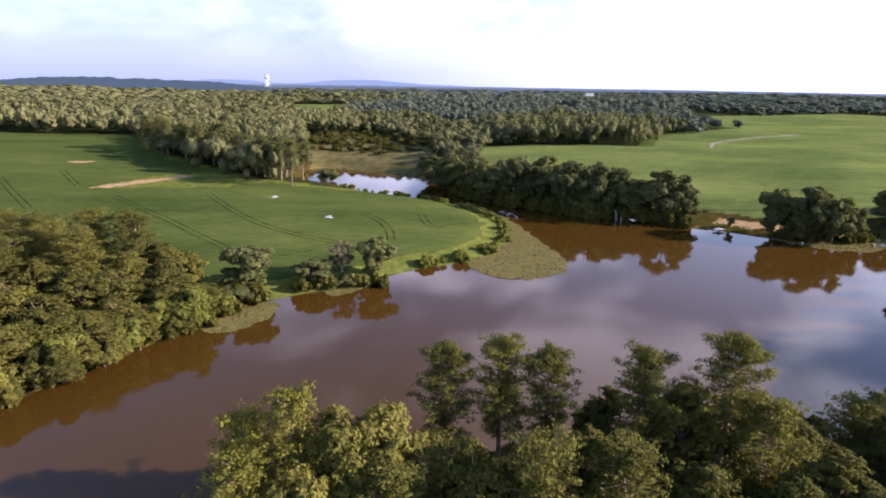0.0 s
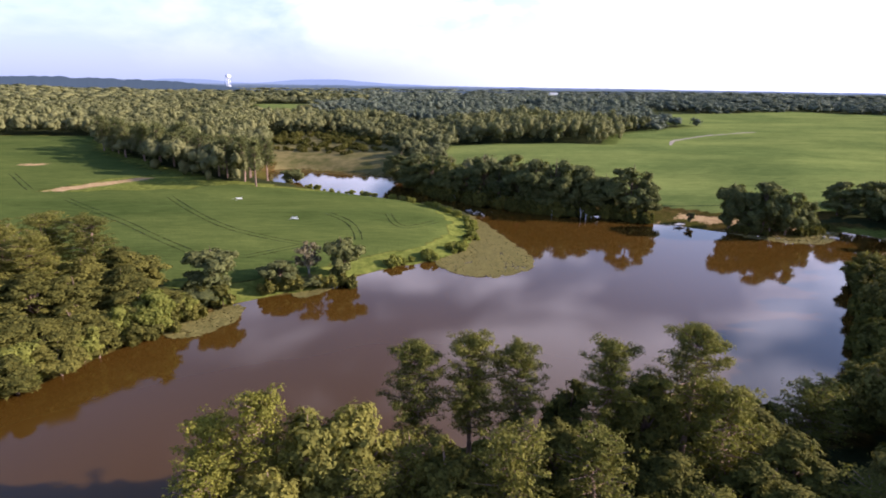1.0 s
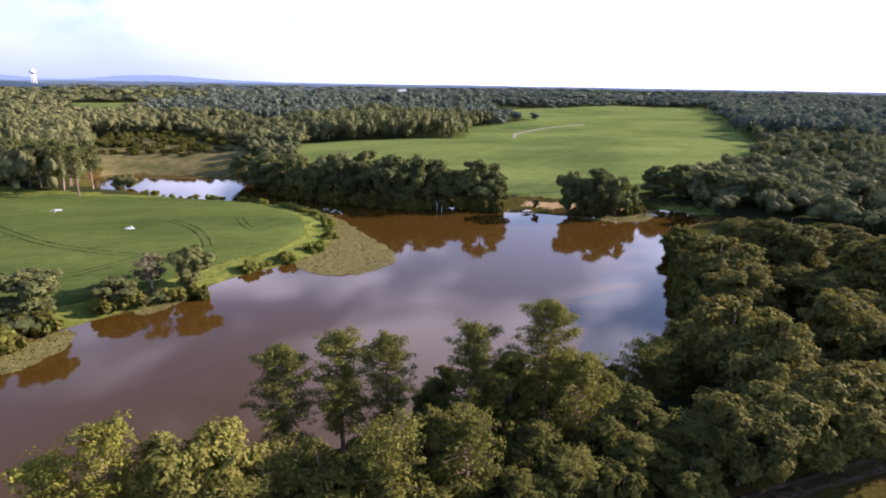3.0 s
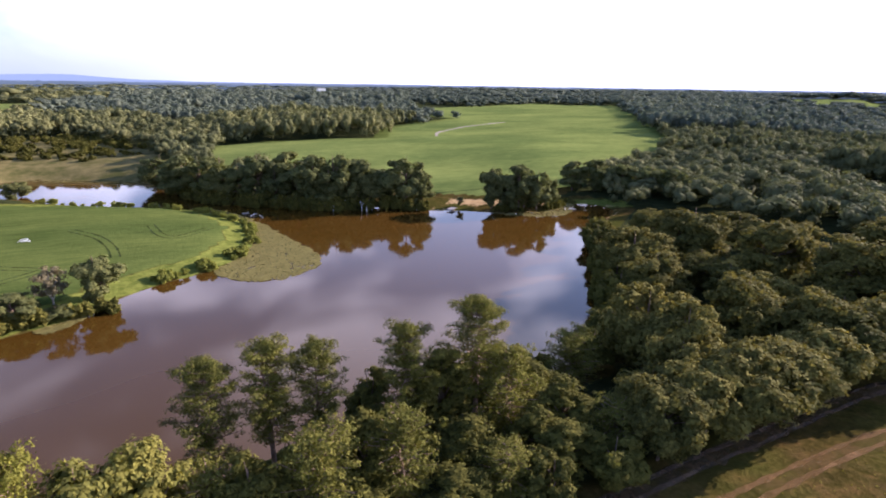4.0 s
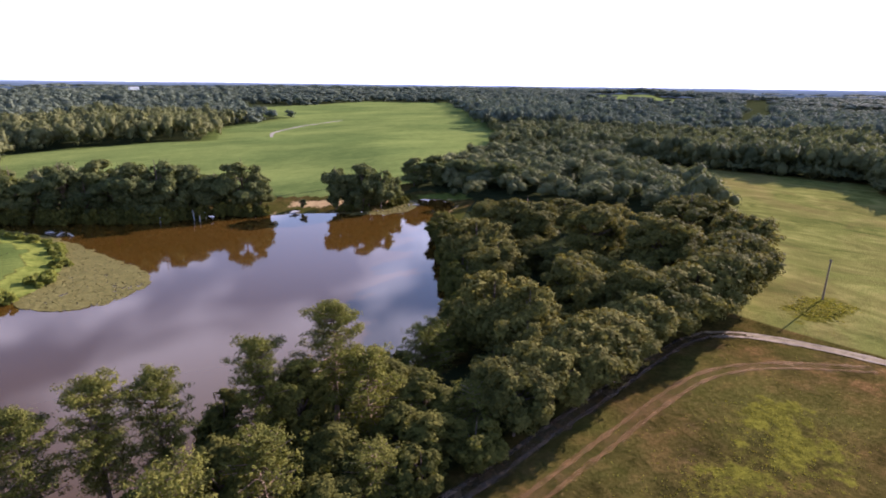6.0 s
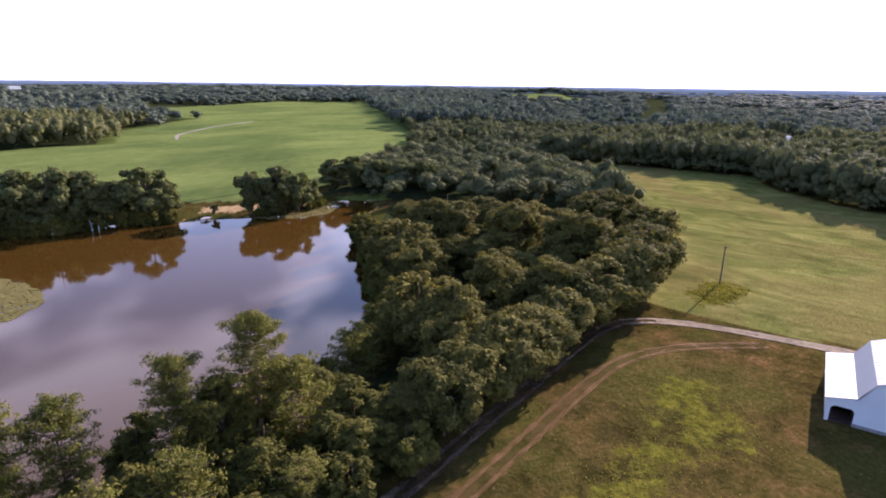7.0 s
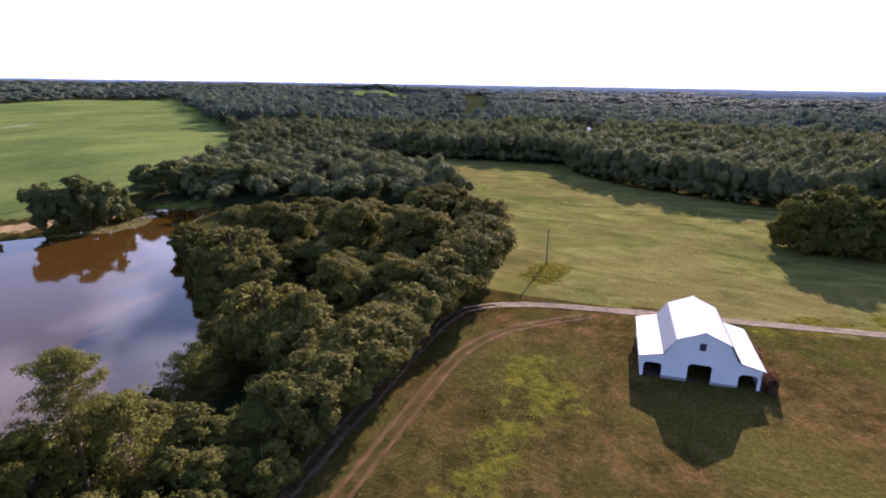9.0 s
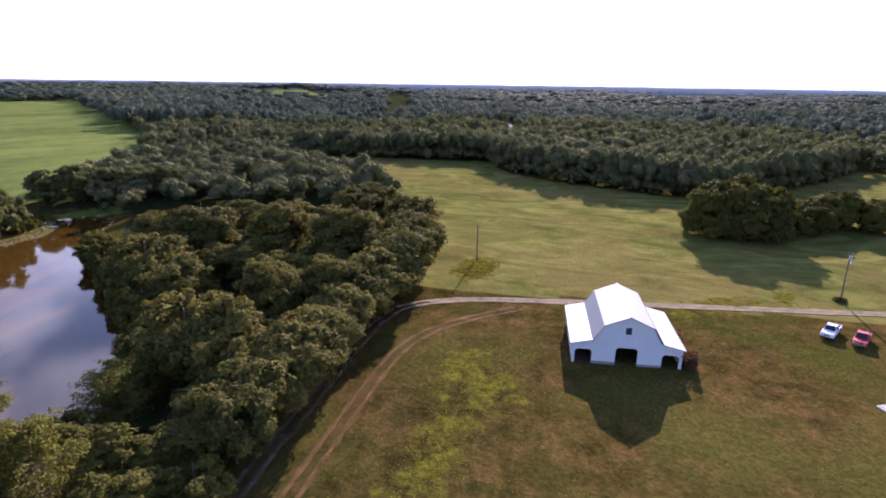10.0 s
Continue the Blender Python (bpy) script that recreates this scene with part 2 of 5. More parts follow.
def box(bm, x0, y0, z0, x1, y1, z1, bevel=0.0, m=None):
    geo = bmesh.ops.create_cube(bm, size=1.0, matrix=Matrix.Translation(((x0 + x1) / 2, (y0 + y1) / 2, (z0 + z1) / 2)) @ Matrix.Diagonal((x1 - x0, y1 - y0, z1 - z0, 1)))
    vs = geo["verts"]
    if bevel:
        es = list({e for v in vs for e in v.link_edges})
        vs = bmesh.ops.bevel(bm, geom=es, offset=bevel, segments=2, affect="EDGES")["verts"]
    if m:
        bmesh.ops.transform(bm, matrix=m, verts=list(vs))
    return vs


def prism(bm, profile, axis_from, axis_to, put_point):
    """Closes a profile of (a, b) between two places on an axis; put_point(axis, a, b) gives the vertex."""
    f = [bm.verts.new(put_point(axis_from, a, b)) for a, b in profile]
    g = [bm.verts.new(put_point(axis_to, a, b)) for a, b in profile]
    bm.faces.new(f)
    bm.faces.new(g[::-1])
    for k in range(len(f)):
        bm.faces.new((f[k], f[k - 1], g[k - 1], g[k]))


def tube(points, radii, sides=6):
    """Arrays of a tapered tube along points."""
    p, vs, fs = np.asarray(points, float), [], []
    for k in range(len(p)):
        d = p[min(k + 1, len(p) - 1)] - p[max(k - 1, 0)]
        d /= np.linalg.norm(d) + 1e-9
        a = np.cross(d, (1, 0, 0) if abs(d[0]) < 0.8 else (0, 1, 0))
        a /= np.linalg.norm(a)
        b = np.cross(d, a)
        for s in range(sides):
            w = 2 * math.pi * s / sides
            vs.append(p[k] + radii[k] * (math.cos(w) * a + math.sin(w) * b))
    for k in range(len(p) - 1):
        for s in range(sides):
            q = (s + 1) % sides
            fs.append((k * sides + s, k * sides + q, (k + 1) * sides + q, (k + 1) * sides + s))
    return np.array(vs), np.array(fs)


def joined(pieces):
    vs, fs, at = [], [], 0
    for v, f in pieces:
        vs.append(v)
        fs.append(f + at)
        at += len(v)
    return np.concatenate(vs), np.concatenate(fs)


def smooth_step(v, a, b):
    u = np.clip((np.asarray(v, float) - a) / (b - a), 0, 1)
    return u * u * (3 - 2 * u)


def value_noise(x, y, seed=0):
    """Smooth noise in -1..1 on unit cells, for arrays."""
    xi, yi = np.floor(x).astype(np.int64), np.floor(y).astype(np.int64)
    fx, fy = x - xi, y - yi
    fx, fy = fx * fx * (3 - 2 * fx), fy * fy * (3 - 2 * fy)

    def h(a, b):
        v = np.sin(a * 127.1 + b * 311.7 + seed * 74.7) * 43758.5453
        return (v - np.floor(v)) * 2 - 1

    return (h(xi, yi) * (1 - fx) + h(xi + 1, yi) * fx) * (1 - fy) + (h(xi, yi + 1) * (1 - fx) + h(xi + 1, yi + 1) * fx) * fy


def inside(poly, x, y):
    p, hit = np.asarray(poly, float), np.zeros(np.shape(x), bool)
    for (x0, y0), (x1, y1) in zip(p, np.roll(p, -1, 0)):
        if y0 != y1:
            hit ^= ((y0 > y) != (y1 > y)) & (x < (x1 - x0) * (y - y0) / (y1 - y0) + x0)
    return hit


def distance(line, x, y, closed=True):
    p, best = np.asarray(line, float), np.full(np.shape(x), 1e9)
    ends = np.roll(p, -1, 0) if closed else p[1:]
    for a, b in zip(p, ends):
        d = b - a
        u = np.clip(((x - a[0]) * d[0] + (y - a[1]) * d[1]) / (d @ d + 1e-9), 0, 1)
        best = np.minimum(best, np.hypot(x - a[0] - u * d[0], y - a[1] - u * d[1]))
    return best


def rounded(line, times=2, closed=True):
    """Chaikin's corner cutting of a plan outline."""
    p = np.asarray(line, float)
    for _ in range(times):
        q = np.roll(p, -1, 0) if closed else p[1:]
        a = p if closed else p[:-1]
        mid = np.stack([0.75 * a + 0.25 * q, 0.25 * a + 0.75 * q], 1).reshape(-1, 2)
        p = mid if closed else np.concatenate([p[:1], mid, p[-1:]])
    return p


# ---- plan of the land, in metres ----
POND = rounded([(-90, -40), (-80, 0), (-72, 34), (-62, 55), (-58, 66), (-52, 74), (-48, 83), (-43, 90), (-38, 98), (-33, 105), (-21, 110),
        (-16, 114), (-10, 121), (-3, 126), (7, 130), (16, 142), (21, 160), (19, 176), (13, 190), (3, 203), (-9, 210), (-22, 216),
        (-37, 226), (-48, 239), (-57, 242), (-66, 258), (-69, 281), (-52, 287), (-25, 275), (-6, 262), (2, 236), (14, 210),
        (33, 195), (49, 184), (66, 180), (79, 170), (88, 164), (97, 157), (111, 150), (121, 153), (133, 160), (141, 151),
        (138, 142), (124, 133), (110, 121), (97, 105), (88, 95), (79, 82), (70, 69), (58, 62), (46, 59), (35, 60), (20, 57), (5, 53),
        (-10, 47), (-20, 41), (-26, 28), (-30, 0), (-34, -40)], 1)
FIELD_LEFT = [(-32, 107), (-8, 125), (8, 134), (17, 150), (19, 172), (8, 197), (-20, 211), (-50, 214), (-75, 221), (-109, 247), (-161, 302),
              (-195, 369), (-237, 374), (-295, 377), (-430, 380), (-430, 110), (-120, 108), (-88, 112), (-50, 108)]
FIELD_RIGHT = [(88, 168), (62, 190), (38, 214), (16, 240), (16, 280), (24, 318), (52, 322), (82, 327), (121, 324), (150, 391), (243, 459), (222, 520),
               (285, 620), (541, 768), (613, 656), (548, 580), (337, 320), (300, 262), (222, 212), (168, 184), (138, 168), (112, 156)]
MEADOW = [(10, 33), (84, 35), (100, 35), (120, 36), (143, 40), (205, 90), (225, 120), (243, 144), (264, 145), (266, 120), (271, 92), (272, 60), (275, 46), (250, 37), (240, 31), (226, 14), (217, -4), (209, -23), (207, -38),
          (219, -62), (255, -92), (300, -120), (300, -260), (-60, -260), (-25, -20), (-10, 20)]
MARSH = [(-66, 280), (-100, 385), (-45, 395), (-10, 330), (2, 275), (-6, 264), (-25, 272), (-52, 284)]
CLEARINGS = [[(-160, 560), (-108, 560), (-130, 860), (-225, 860)], [(911, 580), (989, 526), (968, 431), (1266, 550), (1191, 773)], [(385, 48), (445, 42), (450, 78), (395, 76)],
             [(-100, 522), (-48, 525), (-48, 556), (-100, 552)], [(380, 1540), (460, 1540), (460, 1620), (380, 1620)]]
TRACK = [(12, 33), (32, 31), (46, 31.6), (59, 31.6), (79, 32.2), (86, 30.6), (91, 26.5), (94.5, 18), (96.4, 3), (101, -21), (104.2, -36.6),
         (107.2, -52.5), (112, -80), (118, -120)]
DIRT_LANE = [(20, 26), (37, 26), (49, 26), (63.6, 26), (74, 25), (84, 19.6), (92, 10)]


def ground(x, y):
    x, y = np.asarray(x, float), np.asarray(y, float)
    sd = distance(POND, x, y) * np.where(inside(POND, x, y), -1, 1)
    r, a = np.hypot(x, y), np.degrees(np.arctan2(x, y))
    k = np.interp(a, [-60, -20, 10, 36, 45, 78, 130], [0.5, 0.5, 0.8, 0.95, 0.4, 0.3, 0.3])
    k2 = np.interp(a, [-60, -20, 10, 58, 78, 130], [0.5, 0.5, 0.8, 1.0, 0.4, 0.4])
    low = 3.0 + k * 7 * smooth_step(r, 170, 340) + (11 * k2 - 7 * k) * smooth_step(r, 340, 700)
    near = smooth_step(-(y - (34 + 0.5 * np.maximum(x - 40, 0))), -12, 6)
    low = low * (1 - near) + near * (4.3 + 0.9 * smooth_step(x, 100, 260) + k * 6 * smooth_step(r, 280, 700))
    low = low + 0.35 * value_noise(x / 23, y / 23, 3) + 0.9 * smooth_step(r, 150, 300) * value_noise(x / 70, y / 70, 5)
    low = low + 2.5 * smooth_step(r, 300, 700) * value_noise(x / 190, y / 190, 1)
    low = low + 6 * smooth_step(r, 700, 3000) + 4 * smooth_step(r, 900, 2400) * value_noise(x / 620, y / 620, 2)
    # wooded ridge
    for ca, cr, wa, wr, h in ((-33, 1500, 7, 250, 6), (62, 1420, 6, 230, 8)):
        low = low + h * np.exp(-((a - ca) / wa) ** 2 - ((r - cr) / wr) ** 2)
    bank = np.where(near > 0.5, 9.0, 13.0)
    return np.where(sd > 0, low * (1 - np.exp(-np.maximum(sd, 0) / bank)) + 0.03, np.maximum(sd * 0.3, -1.6))


def build_ground():
    n, b = 380, 4.9
    u = np.linspace(-1, 1, n)
    s = 4700 * np.sinh(b * u) / math.sinh(b)
    x, y = np.meshgrid(62 + s, 118 + s)
    sd = distance(POND, x, y) * np.where(inside(POND, x, y), -1, 1)
    left, right, mead = inside(FIELD_LEFT, x, y), inside(FIELD_RIGHT, x, y), inside(MEADOW, x, y)
    crop = (left & (sd > 7.8) & (distance(FIELD_LEFT, x, y) > 2)) | ((right | ((distance(FIELD_RIGHT, x, y) < 8) & (np.hypot(x, y) > 285))) & (sd > 16))
    scrub = inside([(-130, 197), (-81, 204), (-70, 216), (-100, 236), (-116, 226)], x, y)
    crop &= ~scrub
    for c in CLEARINGS:
        crop |= inside(c, x, y)
    z = ground(x, y) + 0.45 * crop
    i = np.arange(n * n).reshape(n, n)
    f = np.stack([i[:-1, :-1], i[:-1, 1:], i[1:, 1:], i[1:, :-1]], -1).reshape(-1, 4)
    me = mesh_np("ground", np.stack([x, y, z], -1).reshape(-1, 3), f)
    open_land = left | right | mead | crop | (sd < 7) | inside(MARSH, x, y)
    soil = np.maximum(0, 1.05 - distance([(-124, 202), (-116, 211), (-106, 226)], x, y, False) / 6.5)
    soil = np.maximum(soil, 0.9 - distance([(-168, 251), (-160, 254)], x, y, False) / 6)
    soil = np.maximum(soil, 0.95 - distance([(90, 172), (104, 164), (118, 160)], x, y, False) / 6)
    soil = np.maximum(soil, 0.40 - distance(DIRT_LANE, x, y, False) / 6)
    soil = np.maximum(soil, 0.46 - distance([(24, 24), (40, 24.6)], x, y, False) / 6.0)
    soil = np.where((sd > 0) & (sd < 1.6) & (x > 60), 0.45, soil)
    weed = 0.62 - distance([(44, 15.5), (52, 14), (60, 14)], x, y, False) / 13
    weed = np.maximum(weed, 0.72 - distance([(63, 10.5), (69, 14.5)], x, y, False) / 15)
    weed = np.maximum(weed, 1.0 - distance([(108, 22.5), (115, 20.5)], x, y, False) / 8)
    lush = np.where((left | (distance(FIELD_LEFT, x, y) < 6)) & ~crop & (sd > 0) & (y > 100), 0.85, 0.0)
    lush = np.maximum(lush, 1.05 - distance([(136, 155), (146, 149), (150, 140)], x, y, False) / 9)
    weed = np.maximum(weed, 0.62 - distance([(98, -15), (112, -40)], x, y, False) / 14)
    for p in (FIELD_LEFT, MEADOW):
        open_land |= (distance(p, x, y) < 6) & (np.hypot(x, y) > 150)
    # pale: the right field, and far clearings whose haze is put into the colour
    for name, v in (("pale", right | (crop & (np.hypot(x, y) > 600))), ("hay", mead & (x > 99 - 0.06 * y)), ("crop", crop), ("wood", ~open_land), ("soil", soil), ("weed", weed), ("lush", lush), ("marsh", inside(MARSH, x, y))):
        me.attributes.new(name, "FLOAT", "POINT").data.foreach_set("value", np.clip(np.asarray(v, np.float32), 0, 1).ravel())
    tagged(put("ground", me, GROUND, smooth=True), "rolling farmland with green crops, mown meadow and woodland floor", "ground", kind="structure")


build_ground()
bm = bmesh.new()
box(bm, -130, -60, -0.5, 170, 310, 0.0)
tagged(part("water", bm, WATER), "still brown pond water that mirrors the cloudy sky", "water", kind="structure")


# ---- tree kinds ----
def leaves(c, n, size, rng, slim=0.62):
    """Kite-shaped folded leaves at c, facing n."""
    c, n = np.asarray(c), np.asarray(n)
    n = n / (np.linalg.norm(n, axis=1, keepdims=True) + 1e-9)
    t = rng.normal(size=c.shape)
    u = np.cross(n, t)
    u /= np.linalg.norm(u, axis=1, keepdims=True) + 1e-9
    v = np.cross(n, u)
    s = (size * rng.uniform(0.6, 1.3, len(c)))[:, None]
    fold = n * s * 0.22
    vs = np.stack([c + u * s, c + v * s * slim - fold, c - u * s, c - v * s * slim - fold], 1).reshape(-1, 3)
    return vs, np.arange(len(c) * 4).reshape(-1, 4)


def sprays(c, n, size, rng, slim=0.6):
    """Small three-cornered leaf sprays at c, facing n."""
    c, n = np.asarray(c), np.asarray(n)
    n = n / (np.linalg.norm(n, axis=1, keepdims=True) + 1e-9)
    u = np.cross(n, rng.normal(size=c.shape))
    u /= np.linalg.norm(u, axis=1, keepdims=True) + 1e-9
    v = np.cross(n, u)
    s = (size * rng.uniform(0.6, 1.35, len(c)))[:, None]
    vs = np.stack([c + u * s, c - u * s * 0.7 + v * s * slim, c - u * s * 0.7 - v * s * slim], 1).reshape(-1, 3)
    return vs, np.arange(len(c) * 3).reshape(-1, 3)


def sphere_dirs(n, rng):
    d = rng.normal(size=(n, 3))
    return d / np.linalg.norm(d, axis=1, keepdims=True)


def broad_crown(rng, height, radius, base, lobes, count, size, fat=1.0):
    """Leaves on clumps, which sit on lobes set round an uneven crown; the lobes' centres, for the limbs."""
    mid, rz = (height + base) / 2, (height - base) / 2
    d = sphere_dirs(lobes, rng)
    d[:, 2] = np.abs(d[:, 2]) * rng.choice([1, 1, -1, -1], lobes)
    reach = rng.uniform(0.42, 0.80, lobes)[:, None]
    lc = d * reach * (radius, radius, rz) + (0, 0, mid)
    lr = fat * radius * rng.uniform(0.20, 0.40, lobes)
    per = 9
    out = sphere_dirs(lobes * per, rng) + np.repeat(d, per, 0) * 0.55 + (0, 0, 0.25)
    out /= np.linalg.norm(out, axis=1, keepdims=True)
    cr = np.repeat(lr, per) * rng.uniform(0.28, 0.55, lobes * per)
    cc = np.repeat(lc, per, 0) + out * (np.repeat(lr, per) * rng.uniform(0.62, 1.05, lobes * per))[:, None] * (1, 1, 0.85)
    pick = rng.choice(lobes * per, count, p=cr**2 / (cr**2).sum())
    e = sphere_dirs(count, rng)
    e[:, 2] = np.where(rng.random(count) < 0.6, np.abs(e[:, 2]), e[:, 2])
    far = np.where(rng.random(count) < 0.85, rng.uniform(0.7, 1.1, count), rng.uniform(1.1, 1.45, count))
    p = cc[pick] + e * (cr[pick] * far)[:, None] * (1, 1, 0.85)
    nrm = e * 0.7 + out[pick] * 0.6 + 0.42 * rng.normal(size=e.shape) + (0, 0, 0.3)
    # large sprays deep in the lobes, which keep the light out of the crown
    n = count // 9
    pick = rng.choice(lobes, n, p=lr**2 / (lr**2).sum())
    e = sphere_dirs(n, rng)
    heart = lc[pick] + e * (lr[pick] * rng.uniform(0.0, 0.6, n))[:, None]
    return joined([sprays(p, nrm, size, rng, 0.75), sprays(heart, e + (0, 0, 0.2), size * 2.6, rng, 0.9)]), lc


def pine_crown(rng, height, reach, base, count, size):
    """Limbs in loose whorls under a rounded top, with flat tufts of needles on their outer halves."""
    tips, z = [], base
    while z < height * 0.975:
        u = (z - base) / (height - base)
        long = reach * (0.62 + 1.1 * u if u < 0.32 else math.sqrt(max(0.02, 1.0 - ((u - 0.30) / 0.72) ** 2.2)))
        turn = rng.uniform(0, 2 * math.pi)
        whorl = rng.integers(4, 7) if u > 0.12 else rng.integers(2, 4)
        for k in range(whorl):
            w = turn + 2 * math.pi * k / whorl + rng.normal() * 0.35
            L = long * rng.choice([rng.uniform(0.35, 0.75), rng.uniform(0.75, 1.12)])
            tips.append(((0, 0, z), (math.cos(w) * L, math.sin(w) * L, z + L * rng.uniform(-0.05, 0.22) + 0.5 * u * L)))
        z += height * rng.uniform(0.026, 0.046)
    tips.append(((0, 0, height * 0.93), (0, 0, height)))
    a, b = np.array([t[0] for t in tips]), np.array([t[1] for t in tips])
    pads = np.repeat(np.arange(len(tips)), 5)
    s = np.tile([0.42, 0.62, 0.80, 0.95, 1.05], len(tips))[:, None] + rng.normal(size=(len(pads), 1)) * 0.06
    pc = a[pads] * (1 - s) + b[pads] * s + rng.normal(size=(len(pads), 3)) * reach * (0.11, 0.11, 0.04)
    pr = reach * rng.uniform(0.12, 0.25, len(pads))
    pick = rng.choice(len(pads), count, p=pr**2 / (pr**2).sum())
    e = sphere_dirs(count, rng)
    p = pc[pick] + e * (pr[pick] * rng.uniform(0.35, 1.15, count))[:, None] * (1, 1, 0.42)
    nrm = e * 0.8 + 0.45 * rng.normal(size=e.shape) + (0, 0, 0.75)
    return sprays(p, nrm, size, rng, 0.40), tips


def make_tree(kind, seed, height, radius, base, count, size, material, bark, label, category="tree", lobes=34, fat=1.0):
    """A tree at the origin: trunk with limbs, and a crown of leaves."""
    rng = np.random.default_rng(seed)
    tree = new(kind)
    tagged(tree, label, category)
    bend = rng.normal(size=2) * height * 0.02
    hs = np.linspace(-0.4, 1, 7)
    top = height * 0.93
    line = [(bend[0] * h * h + 0.15 * math.sin(3 * h), bend[1] * h * h, max(h, -0.02) * top) for h in hs]
    line[0] = (0, 0, -0.6)
    r0 = 0.016 * height + 0.05
    pieces = [tube(line, [r0 * 1.35, r0 * 1.1, r0 * 0.95, r0 * 0.8, r0 * 0.6, r0 * 0.38, r0 * 0.08], 7)]
    if "pine" in kind:
        crown, tips = pine_crown(rng, height, radius, base, count, size)
        for a, b in tips[:-1]:
            b = np.array(b)
            pieces.append(tube([a, (np.array(a) + b) / 2 + (0, 0, -0.08), b], [0.075, 0.055, 0.02], 4))
    else:
        crown, lc = broad_crown(rng, height, radius, base, lobes, count, size, fat)
        for c in (lc[:6] if category == "shrub" else lc):
            z = max(base * 0.6, min(c[2] * 0.62, top * 0.75))
            a = np.array((bend[0] * (z / top) ** 2, bend[1] * (z / top) ** 2, z))
            pieces.append(tube([a, (a + c) / 2 + (0, 0, 0.25), c], [r0 * 0.42, r0 * 0.28, r0 * 0.08], 4))
    v, f = joined(pieces)
    put("trunk", mesh_np("trunk", v, f), bark, tree, smooth=True)
    put("crown", mesh_np("crown", *crown), material, tree)
    return tree


def plant(kinds, rows, rng, group=""):
    """Copies of kinds at rows of (x, y, height, spread); each kind is (tree, its height, its radius)."""
    for x, y, h, s in rows:
        tree, h0, r0 = kinds[rng.integers(len(kinds))]
        z = float(ground(x, y)) - 0.15
        m = Matrix.Translation((x, y, z)) @ Matrix.Rotation(rng.uniform(0, 6.28), 4, "Z") @ Matrix.Diagonal((s / r0, s / r0, h / h0, 1))
        t = copy_thing(tree, m)
        if group:
            tagged(t, group=group)


def used(kinds):
    """The first of each kind was only a pattern for the copies."""
    for tree, *_ in kinds:
        for o in (*tree.children_recursive, tree):
            bpy.data.objects.remove(o)


grow = np.random.default_rng(7)
L_BROAD = "leafy green broadleaf tree on the pond bank"
NEAR = [(make_tree("broadleaf_tree", s, 14, 3.4, 1.0, 10500, 0.20, LEAF, BARK, L_BROAD, lobes=44, fat=1.15), 14, 3.4) for s in (11, 12, 13)]
WARM = [(make_tree("broadleaf_tree", s, 14, 3.4, 0.6, 9500, 0.20, LEAF_WARM, BARK_PALE, "yellow-green sunlit broadleaf tree on the pond bank", lobes=46, fat=1.2), 14, 3.4) for s in (18, 19)]
WARM_PINE = [(make_tree("young_pine_tree", s, 14, 3.4, 2.0, 11000, 0.20, LEAF_LIME, BARK_PALE, "yellow-green young pine tree on the pond bank"), 14, 3.4) for s in (27, 28)]
YOUNG = [(make_tree("young_pine_tree", s, 13, 3.4, 1.5, 9500, 0.20, LEAF_PINE, BARK_PALE, "young pine tree with branches down to the ground"), 13, 3.4) for s in (25, 26)]
PINE = [(make_tree("pine_tree", s, 18, 3.2, 7.0, 19000, 0.145, LEAF_PINE, BARK_PALE, "tall pine tree with a bare trunk and tufted crown"), 18, 3.2) for s in (21, 22, 23)]
OAK = [(make_tree("oak_tree", s, 17, 7.0, 0.8, 15500, 0.31, LEAF_OAK, BARK, "large spreading oak tree with a dense dark crown", lobes=58, fat=0.88), 17, 7.0) for s in (31, 32, 33)]
OAK_HIGH = [(make_tree("oak_tree", s, 13, 6.6, 3.6, 13000, 0.30, LEAF_OAK, BARK, "spreading oak tree whose crown overhangs the farm track", lobes=44, fat=0.90), 13, 6.6) for s in (34, 35)]
MID = [(make_tree("bank_tree", s, 16, 5.5, 0.3, 7500, 0.40, LEAF_BANK, BARK, "dark green tree at the water's edge", lobes=28, fat=1.0), 16, 5.5) for s in (41, 42, 43)]
DOME = [(make_tree("broadleaf_tree", s, 15, 8, 0.2, 8500, 0.50, LEAF, BARK, "rounded yellow-green tree standing in the meadow", lobes=36, fat=0.95), 15, 8) for s in (44, 45)]
FILL = [(make_tree("broadleaf_tree", s, 9, 3.6, 0.4, 5600, 0.26, LEAF, BARK, L_BROAD, lobes=28, fat=0.95), 9, 3.6) for s in (15, 16)]
THIN = [(make_tree("broadleaf_tree", s, 9, 3.2, 1.6, 900, 0.26, LEAF_DRY, BARK_GREY, "thin half-bare tree with grey branches in the crop", lobes=24, fat=0.9), 9, 3.2) for s in (65,)]
FAR_PINE = [(make_tree("pine_tree", s, 15, 3.2, 6.0, 2600, 0.40, LEAF_BANK, BARK_PALE, "slender pine tree at the edge of the crop field"), 15, 3.2) for s in (61, 62)]
LIME = [(make_tree("broadleaf_tree", s, 8, 3.8, 0.3, 6500, 0.23, LEAF_BUSH, BARK, "bright lime-green tree leaning over the water", lobes=40), 8, 3.8) for s in (17,)]
DARK_BUSH = [(make_tree("shrub", s, 2.8, 2.2, 0.0, 800, 0.30, LEAF, BARK, "dense olive shrub at the water", "shrub", lobes=14), 2.8, 2.2) for s in (53, 54)]
BUSH = [(make_tree("shrub", s, 2.4, 1.7, 0.1, 900, 0.21, LEAF_BUSH, BARK, "low bright green shrub on the bank", "shrub", lobes=12), 2.4, 1.7) for s in (51, 52)]

